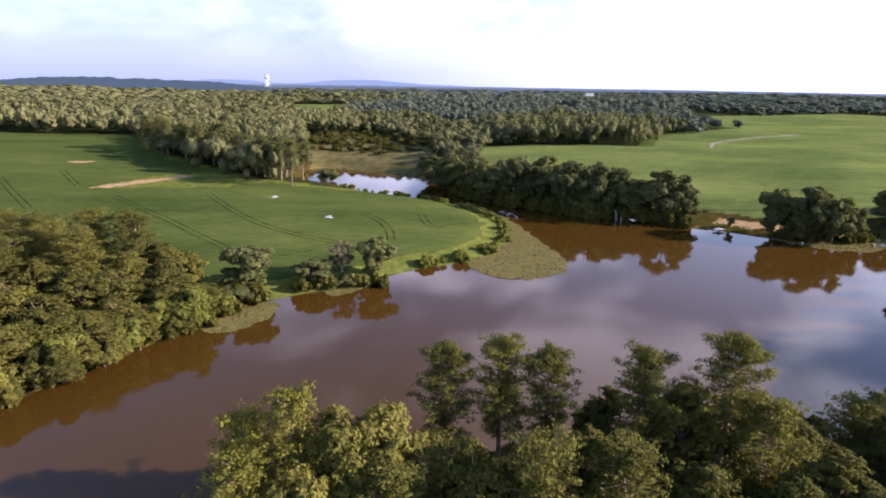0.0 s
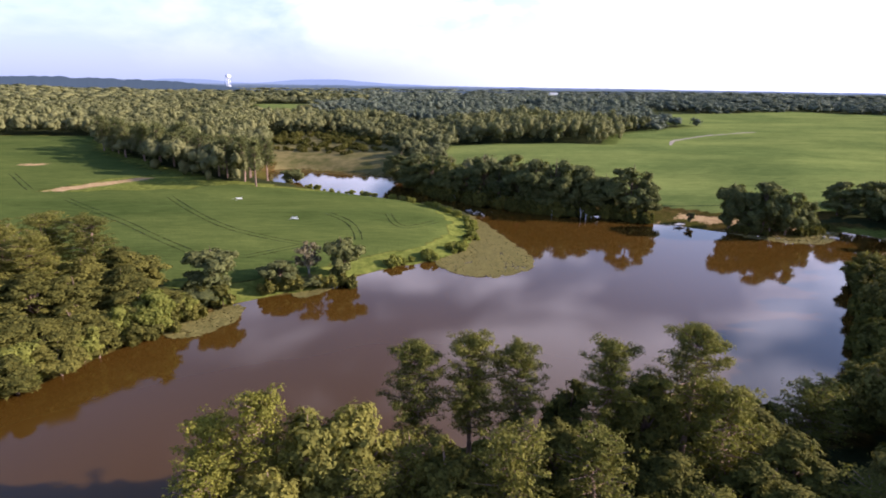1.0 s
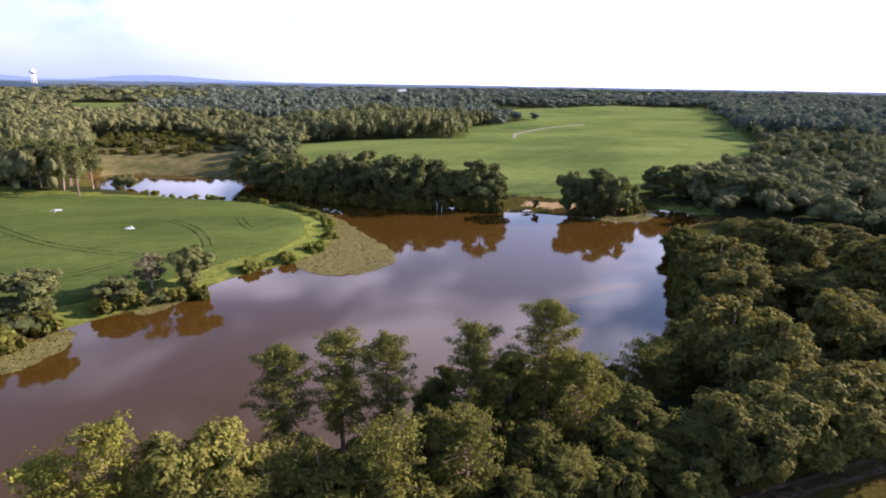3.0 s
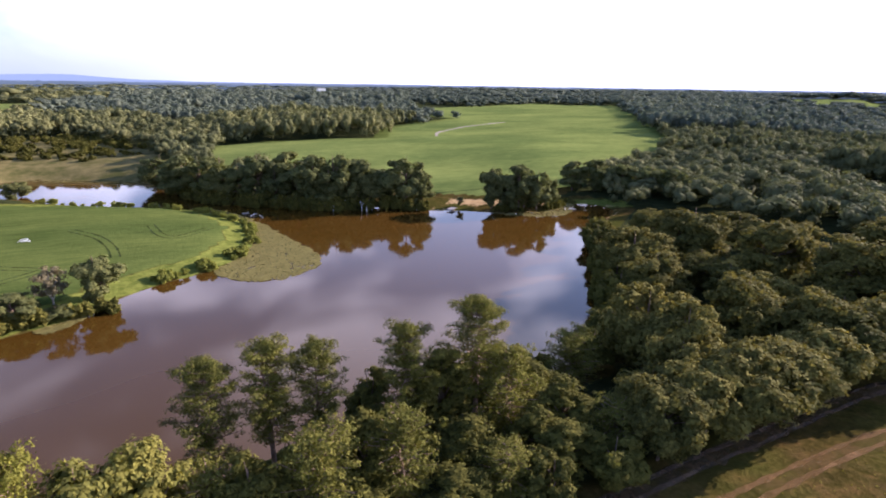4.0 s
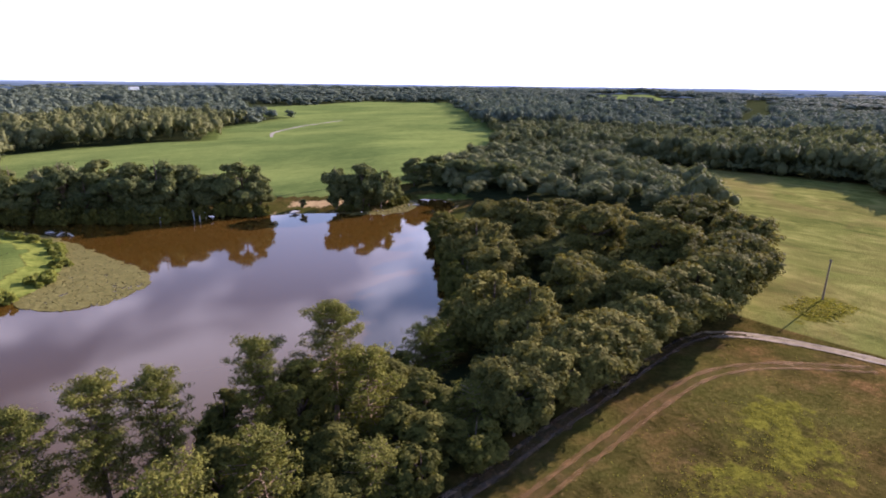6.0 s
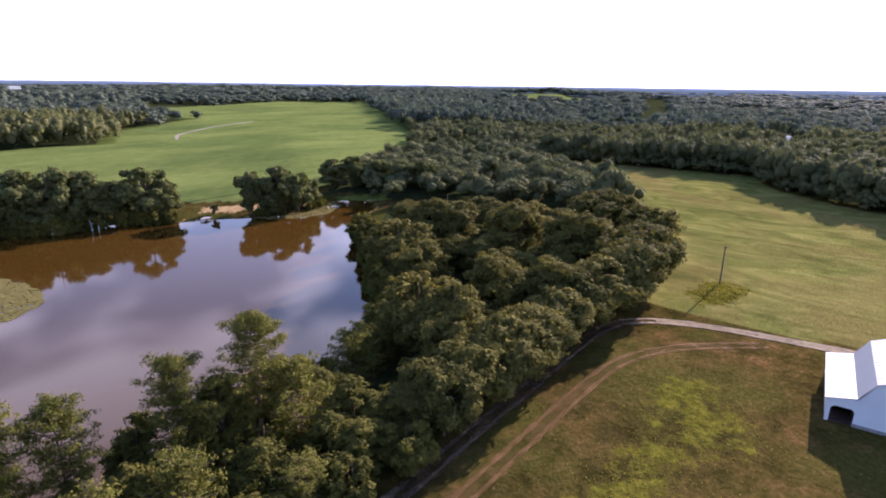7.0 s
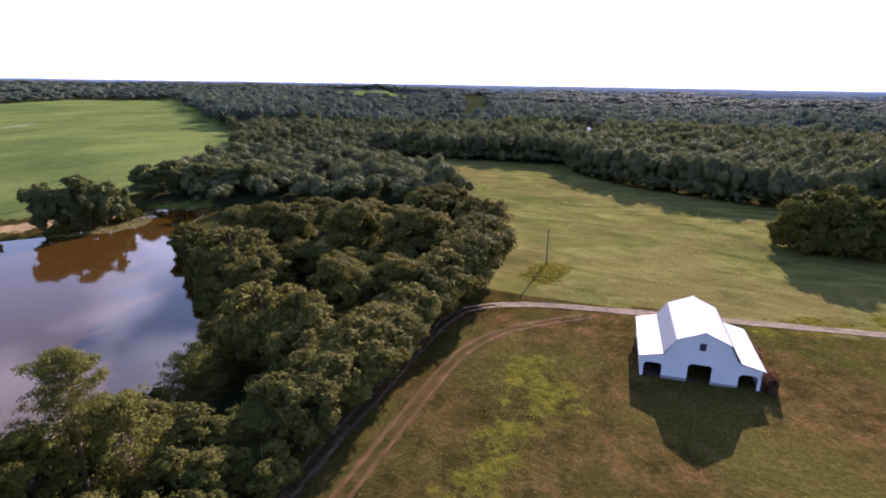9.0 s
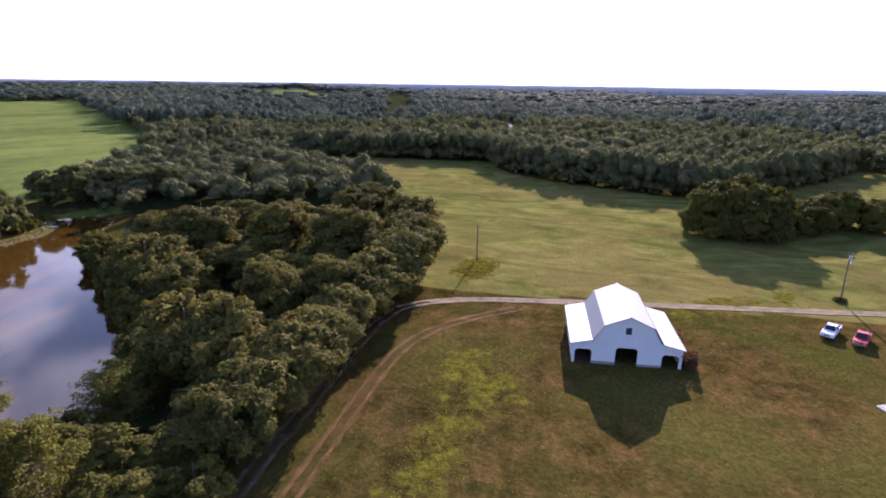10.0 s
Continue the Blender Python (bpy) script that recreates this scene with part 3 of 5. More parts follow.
# near bank, between the farm track and the water
plant(PINE, [(0.7, 48.2, 17.6, 2.9), (6.3, 49, 17.8, 3.1), (10.9, 48.3, 16.8, 2.7), (20.2, 48.1, 17, 3.2), (28.4, 47.7, 18, 3.4)], grow, "pines on the near bank")
plant(WARM_PINE, [(-17.2, 42, 14.2, 3.2), (-12.6, 42, 15.8, 3.2), (-16.2, 38.5, 12, 3.3)], grow, "yellowing trees on the near bank")
plant(WARM, [(-8.6, 42, 15, 3.4), (-4.7, 42.4, 15, 3.6), (-11.5, 38.6, 11, 3.3)], grow, "yellowing trees on the near bank")
plant(NEAR + YOUNG, [(3.5, 40.5, 12, 3.2),
             (8.6, 39.4, 12, 3.5), (0.2, 42, 10, 3.0), (-3.5, 39.2, 9.5, 3.6), (14, 43, 11, 3.3), (17.3, 50.6, 12, 3.0)], grow, "trees on the near bank")
plant(NEAR + YOUNG, [(24.7, 48.8, 13, 3.6), (31, 44.7, 12.5, 3.6), (16.5, 40.2, 11, 3.4), (24, 41.9, 8.5, 3.2), (31.5, 39.5, 8.5, 3.2), (35.7, 41.1, 9.5, 3.3),
             (32.6, 36.5, 7, 3.2), (45.3, 51.8, 9.5, 3.6), (37.4, 48, 8.5, 3.4), (39.6, 37, 7, 3.2), (32.8, 50, 11, 3.5), (20, 36, 6, 3.0),
             (12, 36, 6, 3.0), (4, 36, 6, 3.0), (26, 36.5, 6, 3.0)], grow, "trees on the near bank")
plant(OAK, [(103, 82, 15.5, 8.8), (85.5, 81, 13, 8), (79.5, 69.5, 11.5, 6.6), (57.2, 50, 14.5, 6.6), (56.8, 43.2, 13, 5.4), (51.6, 39.6, 11, 4.8), (54.3, 34.4, 10, 4.4),
            (74, 48, 12.5, 6.4), (79.3, 39.6, 11.5, 5.8), (102, 46.8, 14.8, 8.8), (127, 53, 15.8, 9.4), (118.5, 39.5, 14.5, 8), (104, 63.5, 14.5, 7.2), (45.4, 38.2, 9, 4.6)], grow, "oaks by the farm track")
# lower trees in the gaps between the big crowns
plant(OAK, [(66.5, 45, 7, 4.6), (68, 58, 8, 5.2), (89, 53, 8, 5.6), (90, 43, 8, 5), (113, 67, 9, 6), (66, 38, 7, 4.4), (94, 72, 9, 5.6), (64.5, 52.5, 7, 4.6), (112, 50, 9, 6), (91, 63, 8.5, 5),
            (112, 98, 9, 6), (120, 110, 8, 5.5), (122, 72, 10, 7), (128, 88, 9, 7), (71.5, 65, 8, 4.6)], grow, "oaks by the farm track")
# far bank and headland
plant(MID, [(x, y, h * 1.09, w) for x, y, h, w in ((4.1, 228, 15, 9), (16.7, 213, 16, 7.2), (28.2, 203, 17, 6.2), (38.3, 202, 16, 6.4), (44.9, 189, 17, 7.6), (50.5, 187, 18, 7.4), (59.1, 186, 15, 7),
            (74, 177.5, 17.5, 7.6), (67, 183, 13, 6.6), (-3, 246, 14, 8), (40.1, 196, 13, 6.5), (10, 222, 13, 6), (22, 208, 13, 5.5), (33, 198.5, 12, 5),
            (55, 184.5, 12, 5), (63, 183.6, 11, 5), (78, 174, 12, 4.5))], grow, "trees along the far bank")
plant(MID, [(x, y, h * 1.1, w) for x, y, h, w in ((98.6, 160, 14.5, 5.2), (106, 155, 15, 6), (112, 153, 14, 5.2), (103, 157, 10, 5.4), (119, 156, 10, 3.8), (109, 156, 12, 5))], grow, "clump of trees beside the dock")
plant(MID, [(141, 170, 12, 5.6), (148, 165, 13, 6), (155, 158, 13, 6), (161, 149, 12, 6), (165, 140, 12, 6)], grow, "trees behind the end of the pond")
plant(MID, [(-38.8, 106.5, 11, 5.4), (-27.1, 112, 5.6, 4.2), (-14.6, 116.5, 11, 4.3), (-21, 112, 3, 2.6), (-40, 101, 4, 4.2), (-50.5, 243, 8, 5.2)], grow, "trees round the crop headland")
plant(DOME, [(155.5, -33.5, 14.5, 7), (156, -44.5, 14.5, 7.2), (160, -39, 16.5, 9), (154.5, -39.5, 15, 7.5), (165, -57, 9.5, 6), (171, -63, 9, 6), (176, -70, 11, 7), (172, -78, 10, 6), (176, -90, 10, 7)], grow, "rounded trees in the meadow")
plant(THIN, [(-21.6, 115.5, 9, 3.2)], grow, "trees round the crop headland")
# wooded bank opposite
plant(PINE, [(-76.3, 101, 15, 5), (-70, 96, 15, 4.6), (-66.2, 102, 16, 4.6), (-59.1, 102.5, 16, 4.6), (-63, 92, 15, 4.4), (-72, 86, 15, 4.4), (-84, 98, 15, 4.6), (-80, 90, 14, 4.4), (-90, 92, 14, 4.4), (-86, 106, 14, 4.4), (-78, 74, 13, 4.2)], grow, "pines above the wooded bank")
plant(NEAR, [(-50.6, 99.7, 11, 5.2), (-60, 78, 9.5, 5), (-54, 78, 7.5, 4.4), (-46.5, 90, 8, 4.6), (-63, 71, 9, 4.8), (-52, 83, 8, 4.6), (-62, 62, 6.5, 4.4), (-66.5, 79, 12, 4.4),
             (-56, 90, 10, 4.6), (-70, 66, 9, 5), (-44.5, 95, 6, 4), (-68, 55, 8, 5), (-80, 80, 11, 5), (-54, 71, 5.5, 3.4), (-57, 95, 11, 4.6), (-74, 76, 10, 4.6), (-84, 84, 10, 4.6), (-75, 60, 9, 4.6), (-50, 94, 10, 4.4), (-95, 100, 11, 5), (-73, 92, 12, 4.8), (-67, 87, 12, 4.8), (-60, 86, 11, 4.8), (-78, 96, 12, 5), (-65, 96, 12, 4.8), (-72, 103, 11, 4.8), (-55, 103, 10, 4.6), (-92, 84, 11, 5), (-82, 66, 10, 5), (-84, 52, 10, 5), (-78, 45, 9, 5)], grow, "trees on the wooded bank")
# shrubs along the headland's rim
rim = [(-8, 123.5), (-2, 127.5), (4, 130.5), (9, 134), (13, 138.5), (15.5, 143.5), (17.5, 149), (19, 155), (19.5, 161), (19.3, 167), (18, 173), (15.5, 180), (11, 188), (5, 196),
       (-3, 203), (-12, 208), (-22, 212), (-33, 219), (-42, 230)]
shrubs = []
for (x0, y0), (x1, y1) in zip(rim, rim[1:]):
    for k in range(5):
        u = grow.random()
        s = grow.uniform(0.7, 1.9)
        shrubs.append((x0 + u * (x1 - x0) + grow.normal() * 1.0, y0 + u * (y1 - y0) + grow.normal() * 1.0, s * 1.3, s))
plant(BUSH, shrubs, grow, "shrubs round the headland")
# undergrowth that closes the banks down to the water and the track
plant(OAK_HIGH, [(43, 34, 9, 4.8), (49.5, 33.8, 9.5, 5.4), (56, 33.6, 10.5, 5.8), (63, 33.6, 9, 6), (70.5, 34, 9, 6), (78, 34.4, 10, 6.2), (86, 33.4, 11, 6.8), (95, 32.8, 12.5, 7.6), (105, 33.5, 13, 7.8)], grow, "oaks by the farm track")
plant(FILL, [(29, 33.6, 6, 3.0), (36, 33.2, 6.5, 3.2), 
             (64.5, 62.5, 9, 4.2), (72.5, 71.5, 10, 4.5), (79, 79, 10, 4.6), (87, 88.5, 10, 4.8), (94, 99, 9, 4.6), (101, 110, 7, 4.2),
             (109, 119, 5.5, 3.6), (59, 58.5, 9, 4), (53, 56, 8, 3.6), (40, 55, 7, 3.4), (26, 54, 8, 3.2), (-20, 36, 9, 3.2), (-24, 33, 7, 3.0)], grow, "trees that close the bank")
plant(FILL, [(-62, 57, 6, 4), (-58.5, 64.5, 6, 3.8), (-55, 70.5, 6.5, 3.8), (-51, 76, 6, 3.6), (-48.5, 81.5, 6, 3.6), (-45, 87, 6, 3.6), (-66, 50, 7, 4), (-70, 44, 8, 4.4)], grow, "trees that overhang the water")
plant(FAR_PINE, [(-158 + 4.7 * k + 1.6 * grow.normal(), 303 - 3.9 * k + 1.6 * grow.normal() - 1.5, grow.uniform(13, 18), grow.uniform(2.8, 4.2)) for k in range(23)] + [(-153 + 4.7 * k + 1.6 * grow.normal(), 311 - 3.9 * k + 1.6 * grow.normal(), grow.uniform(13, 18), grow.uniform(2.8, 4.2)) for k in range(21)], grow, "pines at the edge of the crop field")
edge = []
for line, n, lo, hi in (([(1, 234), (13, 208.5), (32, 193), (48.5, 182), (65.5, 178), (77.5, 169.5)], 56, 3.4, 5.4), ([(97, 158), (111, 151), (121, 154), (133, 162)], 14, 1.6, 2.8),
                        ([(119, 128.5), (115, 124), (110, 120), (97, 104), (88, 94), (79, 81), (70, 68), (58, 61)], 40, 2.6, 4.4), ([(46, 58), (35, 59), (20, 56), (5, 52), (-10, 46), (-20, 40), (-26, 27)], 24, 2.2, 3.6),
                        ([(-72, 36), (-63, 55), (-58.5, 66), (-53, 74), (-49, 83), (-44, 90), (-39, 98)], 34, 2.4, 4.2)):
    p = np.array(line, float)
    at = np.r_[0, np.cumsum(np.hypot(*np.diff(p, axis=0).T))]
    for u in np.sort(grow.uniform(0, at[-1], n)):
        s = grow.uniform(lo, hi)
        edge.append((np.interp(u, at, p[:, 0]) + grow.normal() * 0.8, np.interp(u, at, p[:, 1]) + grow.normal() * 0.8, s * 1.05, s * 0.62))
edge += [(-13, 113.6, 3.6, 2.6), (-17.5, 112.4, 3.2, 2.4), (-24.5, 110.2, 3.4, 2.8), (-28.5, 109, 3.2, 2.6), (-36, 102.5, 3.8, 3.0), (-41, 102, 4, 3.2), (112.1, -47.0, 0.9, 1.1), (112.7, -47.7, 0.7, 0.9)]
plant(DARK_BUSH, edge, grow, "shrubs along the banks")
plant(DOME, [(151.5, -33, 7.5, 4.4), (150.5, -40, 7.5, 4.6), (152, -46.5, 7.5, 4.4), (156, -29, 7.5, 4.4), (158, -52, 7, 4.4), (163, -60, 8, 4.2), (168, -67, 7, 4), (168, -76, 7, 4)], grow, "rounded trees in the meadow")
plant(LIME, [(-43.5, 89.5, 8.5, 4.2), (-47, 86.5, 7, 3.4), (-50, 80, 6, 3.4), (-54.5, 73.5, 6.5, 3.4), (-60.5, 64, 6.5, 3.6), (-64, 56, 6, 3.4), (-41, 96, 4.5, 2.8)], grow, "trees that overhang the water")
brush = []
while len(brush) < 130:
    q = (grow.uniform(-100, 2), grow.uniform(285, 395))
    if q[1] > 296 + 10 * grow.random() and inside(MARSH, *np.array(q)[:, None])[0]:
        s = grow.uniform(1.2, 2.6) + 1.6 * max(0.0, (q[1] - 320) / 75)
        brush.append((*q, s * 1.15, s))
plant(DARK_BUSH, brush, grow, "brush in the marsh")
for k in (NEAR, THIN, WARM, WARM_PINE, YOUNG, FILL, LIME, PINE, OAK, OAK_HIGH, DOME, MID, BUSH, DARK_BUSH, FAR_PINE):
    used(k)


# ---- woods in the distance ----
def icosahedron():
    b = bmesh.new()
    bmesh.ops.create_icosphere(b, subdivisions=1, radius=1.0)
    v = np.array([tuple(p.co) for p in b.verts])
    f = np.array([[p.index for p in q.verts] for q in b.faces])
    b.free()
    return v, f


def wood_patterns(rng, cards, count, lobes):
    """Crowns of height 1 and radius 1: uneven leafy lobes, with loose sprays that break their outline."""
    v0, f0 = icosahedron()
    out = []
    for n in range(count):
        slim = n % 6 == 0
        pieces = []
        d = sphere_dirs(lobes, rng)
        d[:, 2] = np.where(rng.random(lobes) < 0.65, np.abs(d[:, 2]), d[:, 2])
        lc = d * rng.uniform(0.40, 0.70, (lobes, 1)) * (1, 1, 0.44) + (0, 0, 0.55)
        lc[0] = (0.08, 0, 0.74)
        if slim:
            lc[:, :2] *= (1.45 - lc[:, 2:])
        lr = rng.uniform(0.30, 0.52, lobes) * (1.0 if lobes > 4 else 1.25)
        for c, r in zip(lc, lr):
            pieces.append((v0 * r * (0.62 + 0.34 * rng.random((len(v0), 1))) * (1, 1, 0.44) + c, f0))
        if cards:
            pick = rng.integers(lobes, size=cards)
            e = sphere_dirs(cards, rng) + (0, 0, 0.3)
            e /= np.linalg.norm(e, axis=1, keepdims=True)
            c = lc[pick] + e * (lr[pick] * rng.uniform(0.80, 1.16, cards))[:, None] * (1, 1, 0.46)
            q, g = sprays(c * (1, 1, 2.2), e + (0.30 if cards > 60 else 0.18) * rng.normal(size=e.shape) + (0, 0, 0.15), min(0.20, 1.35 / math.sqrt(cards)), rng, 0.8)
            pieces.append((q * (1, 1, 1 / 2.2), g))
        out.append(joined(pieces))
    return out


SPIT = [(-64, 208), (-10, 200), (-6, 222), (-44, 250), (-66, 256)]     # low grassy bank between crop and creek
OPEN = [FIELD_LEFT, FIELD_RIGHT, MEADOW, MARSH, SPIT, *CLEARINGS]


def wood(name, rng, x, y, rad, height, cards, lobes, label, material):
    pats = wood_patterns(rng, cards, 6, lobes)
    z = ground(x, y)
    pieces, tint = [], []
    wide = 40 + np.hypot(x, y) / 6
    shade = np.clip(0.5 + 0.55 * value_noise(x / wide, y / wide, 21) + 0.20 * rng.normal(size=len(x)), 0, 1)
    for k in range(len(x)):
        v, f = pats[rng.integers(6)]
        w = rng.uniform(0, 6.28)
        c, s = math.cos(w), math.sin(w)
        q = v @ np.array([[c, s, 0], [-s, c, 0], [0, 0, 1.0]]) * (rad[k], rad[k], height[k]) + (x[k], y[k], z[k] - 0.13 * height[k])
        pieces.append((q, f))
        tint.append(np.full(len(q), shade[k], np.float32))
    me = mesh_np(name, *joined(pieces))
    me.attributes.new("kind_tint", "FLOAT", "POINT").data.foreach_set("value", np.concatenate(tint))
    tagged(put(name, me, material, smooth=True), label, "woods", kind="stuff")


def wood_ring(r0, r1, gap, rng):
    """Jittered places in a ring of the land ahead, away from fields and water; gap(r) metres apart."""
    xs, ys, r = [], [], r0
    while r < r1:
        g = gap(r)
        a = np.arange(radians(-62), radians(132), g / r)
        rr = r + rng.uniform(-0.5, 0.5, len(a)) * g
        a = a + rng.uniform(-0.5, 0.5, len(a)) * g / r
        xs.append(rr * np.sin(a))
        ys.append(rr * np.cos(a))
        r += g
    x, y = np.concatenate(xs), np.concatenate(ys)
    wave = np.hypot(x, y)
    gap_line = value_noise(x / (60 + wave / 7), y / (60 + wave / 7), 31)     # rides and creeks through the woods
    keep = ~inside(POND, x, y) & ((np.abs(gap_line) > 0.065) | (wave < 480)) & (distance(POND, x, y) > 4)
    for p in OPEN:
        keep &= ~inside(p, x, y)
    keep &= ~((x < 150) & (y < 135) & (x > -125))
    return x[keep], y[keep]


wr = np.random.default_rng(5)


def tall(x, y, seed):
    """Heights of trees: stands of different age, and single trees above or below them."""
    r = np.hypot(x, y)
    stand = value_noise(x / (40 + r / 8), y / (40 + r / 8), 11 + seed)
    return np.clip(13.5 + 6.0 * stand + 1.9 * wr.normal(size=len(x)), 7, 21)


x, y = wood_ring(105, 460, lambda r: 7.8, wr)
# a closed front of trees along the far side of the meadow
front = np.array([(266, 146), (270, 120), (274, 92), (276, 60), (279, 47), (253, 37), (243, 29), (229, 12), (220, -5), (212, -24), (210, -39), (222, -63), (258, -94), (303, -122)], float)
along = np.r_[0, np.cumsum(np.hypot(*np.diff(front, axis=0).T))]
u = np.arange(0, along[-1], 3.6)
x = np.r_[x, np.interp(u, along, front[:, 0]) + wr.uniform(0, 5, len(u))]
y = np.r_[y, np.interp(u, along, front[:, 1]) + wr.uniform(-1.5, 1.5, len(u))]
bearing, far = np.degrees(np.arctan2(x, y)), np.hypot(x, y)
size = np.where((bearing > 38) & (far < 330) & (bearing < 66), 0.72, 1.0) * tall(x, y, 0)
size[-len(u):] = wr.uniform(14.0, 18.5, len(u))
spread = wr.uniform(3.6, 7.4, len(x))
spread[-len(u):] = wr.uniform(3.8, 6.2, len(u))
# two rows; the inner one is added to block low sun under the crowns
low = np.tile(np.arange(0, along[-1], 2.6), 2)      # thicket that closes the front down to the grass
x = np.r_[x, np.interp(low, along, front[:, 0]) + wr.uniform(-2.5, 0, len(low)) + np.repeat([0.0, 7.0], len(low) // 2)]
y = np.r_[y, np.interp(low, along, front[:, 1]) + wr.uniform(-1.2, 1.2, len(low))]
size, spread = np.r_[size, wr.uniform(4.5, 8.5, len(low))], np.r_[spread, wr.uniform(2.4, 3.8, len(low))]
far = np.hypot(x, y)
for name, k, cards in (("edge_woods", far < 320, 330), ("near_woods", far >= 320, 170)):
    wood(name, wr, x[k], y[k], spread[k], size[k], cards, 8 if cards > 200 else 5, "mixed green woodland along the field edges", LEAF_WOOD)
for name, near, end, gap, lean, fat, cards, lobes, words in (("middle_woods", 460, 1050, 54, 0.50, 0.85, 46, 3, "woodland in the distance"), ("far_woods", 1050, 2500, 52, 0.70, 1.1, 18, 2, "far wooded country towards the horizon")):
    x, y = wood_ring(near, end, lambda r: r / gap, wr)
    rad, high = wr.uniform(lean, fat, len(x)) * np.hypot(x, y) / gap, tall(x, y, lobes)
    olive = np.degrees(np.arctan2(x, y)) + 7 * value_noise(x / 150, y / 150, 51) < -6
    # the bluer stands carry painted haze in their leaf colour
    for k, tone, material in ((olive, "olive-green", LEAF_WOOD), (~olive, "haze-blue", LEAF_HAZED)):
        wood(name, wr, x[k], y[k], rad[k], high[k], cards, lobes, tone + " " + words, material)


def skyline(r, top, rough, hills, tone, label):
    """A plain ridge of far country, its distance haze painted in as a glowing tone; hills: (bearing, half width,
    height), in degrees and metres.
    """
    m = Mat("hazed_far_country", 1.0, 0, 0.0)
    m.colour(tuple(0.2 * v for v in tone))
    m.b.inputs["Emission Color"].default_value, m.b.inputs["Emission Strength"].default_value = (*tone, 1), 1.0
    a = np.linspace(-66, 136, 1400)
    z = top + rough * (value_noise(a * 0.9, a * 0 + r, 41) + 0.5 * value_noise(a * 3.1, a * 0 + r, 42) + 0.45 * value_noise(a * 11.0, a * 0 + r, 43))
    for c, w, h in hills:
        z = z + h * np.exp(-np.abs((a - c) / w) ** 2.6)
    x, y = r * np.sin(np.radians(a)), r * np.cos(np.radians(a))
    n = len(a)
    deep = 1.05
    v = np.concatenate([np.stack([x, y, 0 * z - 30], 1), np.stack([x, y, z], 1), np.stack([x * deep, y * deep, 0 * z - 30], 1)])
    k = np.arange(n - 1)
    f = np.concatenate([np.stack([k, k + 1, k + 1 + n, k + n], 1), np.stack([k + n, k + 1 + n, k + 1 + 2 * n, k + 2 * n], 1)])
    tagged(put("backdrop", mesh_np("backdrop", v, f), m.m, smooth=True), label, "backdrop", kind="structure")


# each ridge glows in its own painted haze, mostly paler with distance
skyline(1750, 23.0, 2.0, ((-31, 9.0, 24.0), (-21, 4, 9)), (0.036, 0.050, 0.060), "dark wooded ridge in the distance with bluish haze painted in")
skyline(2550, 27.0, 1.8, ((-6, 7, 5), (60, 8, 2.5)), (0.058, 0.076, 0.090), "wooded ridge near the horizon, painted in blue haze")
skyline(3400, 30.0, 1.6, ((20, 9, 3), (85, 7, 2.5)), (0.080, 0.100, 0.120), "ridge at the horizon, painted in pale blue haze")
skyline(4600, 31.0, 1.5, ((-8.6, 4.6, 34), (-20.5, 3.6, 26), (-3, 5, 11)), (0.125, 0.158, 0.215), "pale blue hills at the horizon with haze painted in")


# ---- farm track ----
def ribbon(name, line, width, offset, lift, material, label, rng, kind="structure"):
    p = rounded(line, 3, False)
    d = np.gradient(p, axis=0)
    d /= np.linalg.norm(d, axis=1, keepdims=True)
    nrm = np.stack([-d[:, 1], d[:, 0]], 1)
    vs = []
    for q, n in zip(p, nrm):
        w = width * (1 + 0.45 * rng.uniform(-1, 1))
        for s in (-0.5, 0.0, 0.5):
            c = q + n * (offset + s * w)
            vs.append((c[0], c[1], float(ground(c[0], c[1])) + lift + (0.03 if s == 0 else 0)))
    k = np.arange(len(p) - 1) * 3
    fs = np.concatenate([np.stack([k + j, k + j + 1, k + j + 4, k + j + 3], 1) for j in (0, 1)])
    return tagged(put(name, mesh_np(name, vs, fs), material, smooth=True), label, "track", kind=kind)


def worn(name, c, lo, hi, scale):
    """Bare earth that the grass breaks up into patches."""
    m = Mat(name, 0.95, 0, 0.05)
    a = m.noise(scale, 6, 0.7)
    m.colour(m.ramp(m.noise(0.9, 5, 0.65), [(0.3, tuple(v * 0.65 for v in c)), (0.7, tuple(v * 1.25 for v in c))]))
    m.link(m.ramp(a, [(lo, (0, 0, 0)), (hi, (1, 1, 1))]), m.b.inputs["Alpha"])
    m.bump(a, 0.5, 0.05)
    return m.m


GRAVEL = plain("track_gravel", (0.215, 0.160, 0.090), 0.95, 0, 0.5, 0.5, 0.6)
rr = np.random.default_rng(3)
# stretch beside the trees is browner than the gravel, their shade painted in
EARTH_SHADED = worn("track_earth", (0.090, 0.062, 0.030), 0.30, 0.62, 0.6)
ribbon("track_earth", TRACK[:7], 2.2, 0.0, 0.04, EARTH_SHADED, "brown earth of the farm track, darkened for the trees' shade", rr)
for off in (-0.8, 0.8):
    ribbon("track", TRACK[5:], 0.6, off, 0.08, GRAVEL, "pale gravel wheel track across the meadow", rr)
RUT = worn("wheel_rut", (0.175, 0.122, 0.076), 0.28, 0.66, 0.5)
for off in (-0.8, 0.8):
    ribbon("track", TRACK[:6], 0.55, off, 0.10, RUT, "worn wheel track beside the trees", rr)
DIRT = worn("red_dirt", (0.185, 0.105, 0.042), 0.26, 0.80, 0.5)
for off in (-0.8, 0.8):
    ribbon("dirt_lane", DIRT_LANE, 0.6, off, 0.06, DIRT, "worn reddish dirt lane in the meadow", rr)
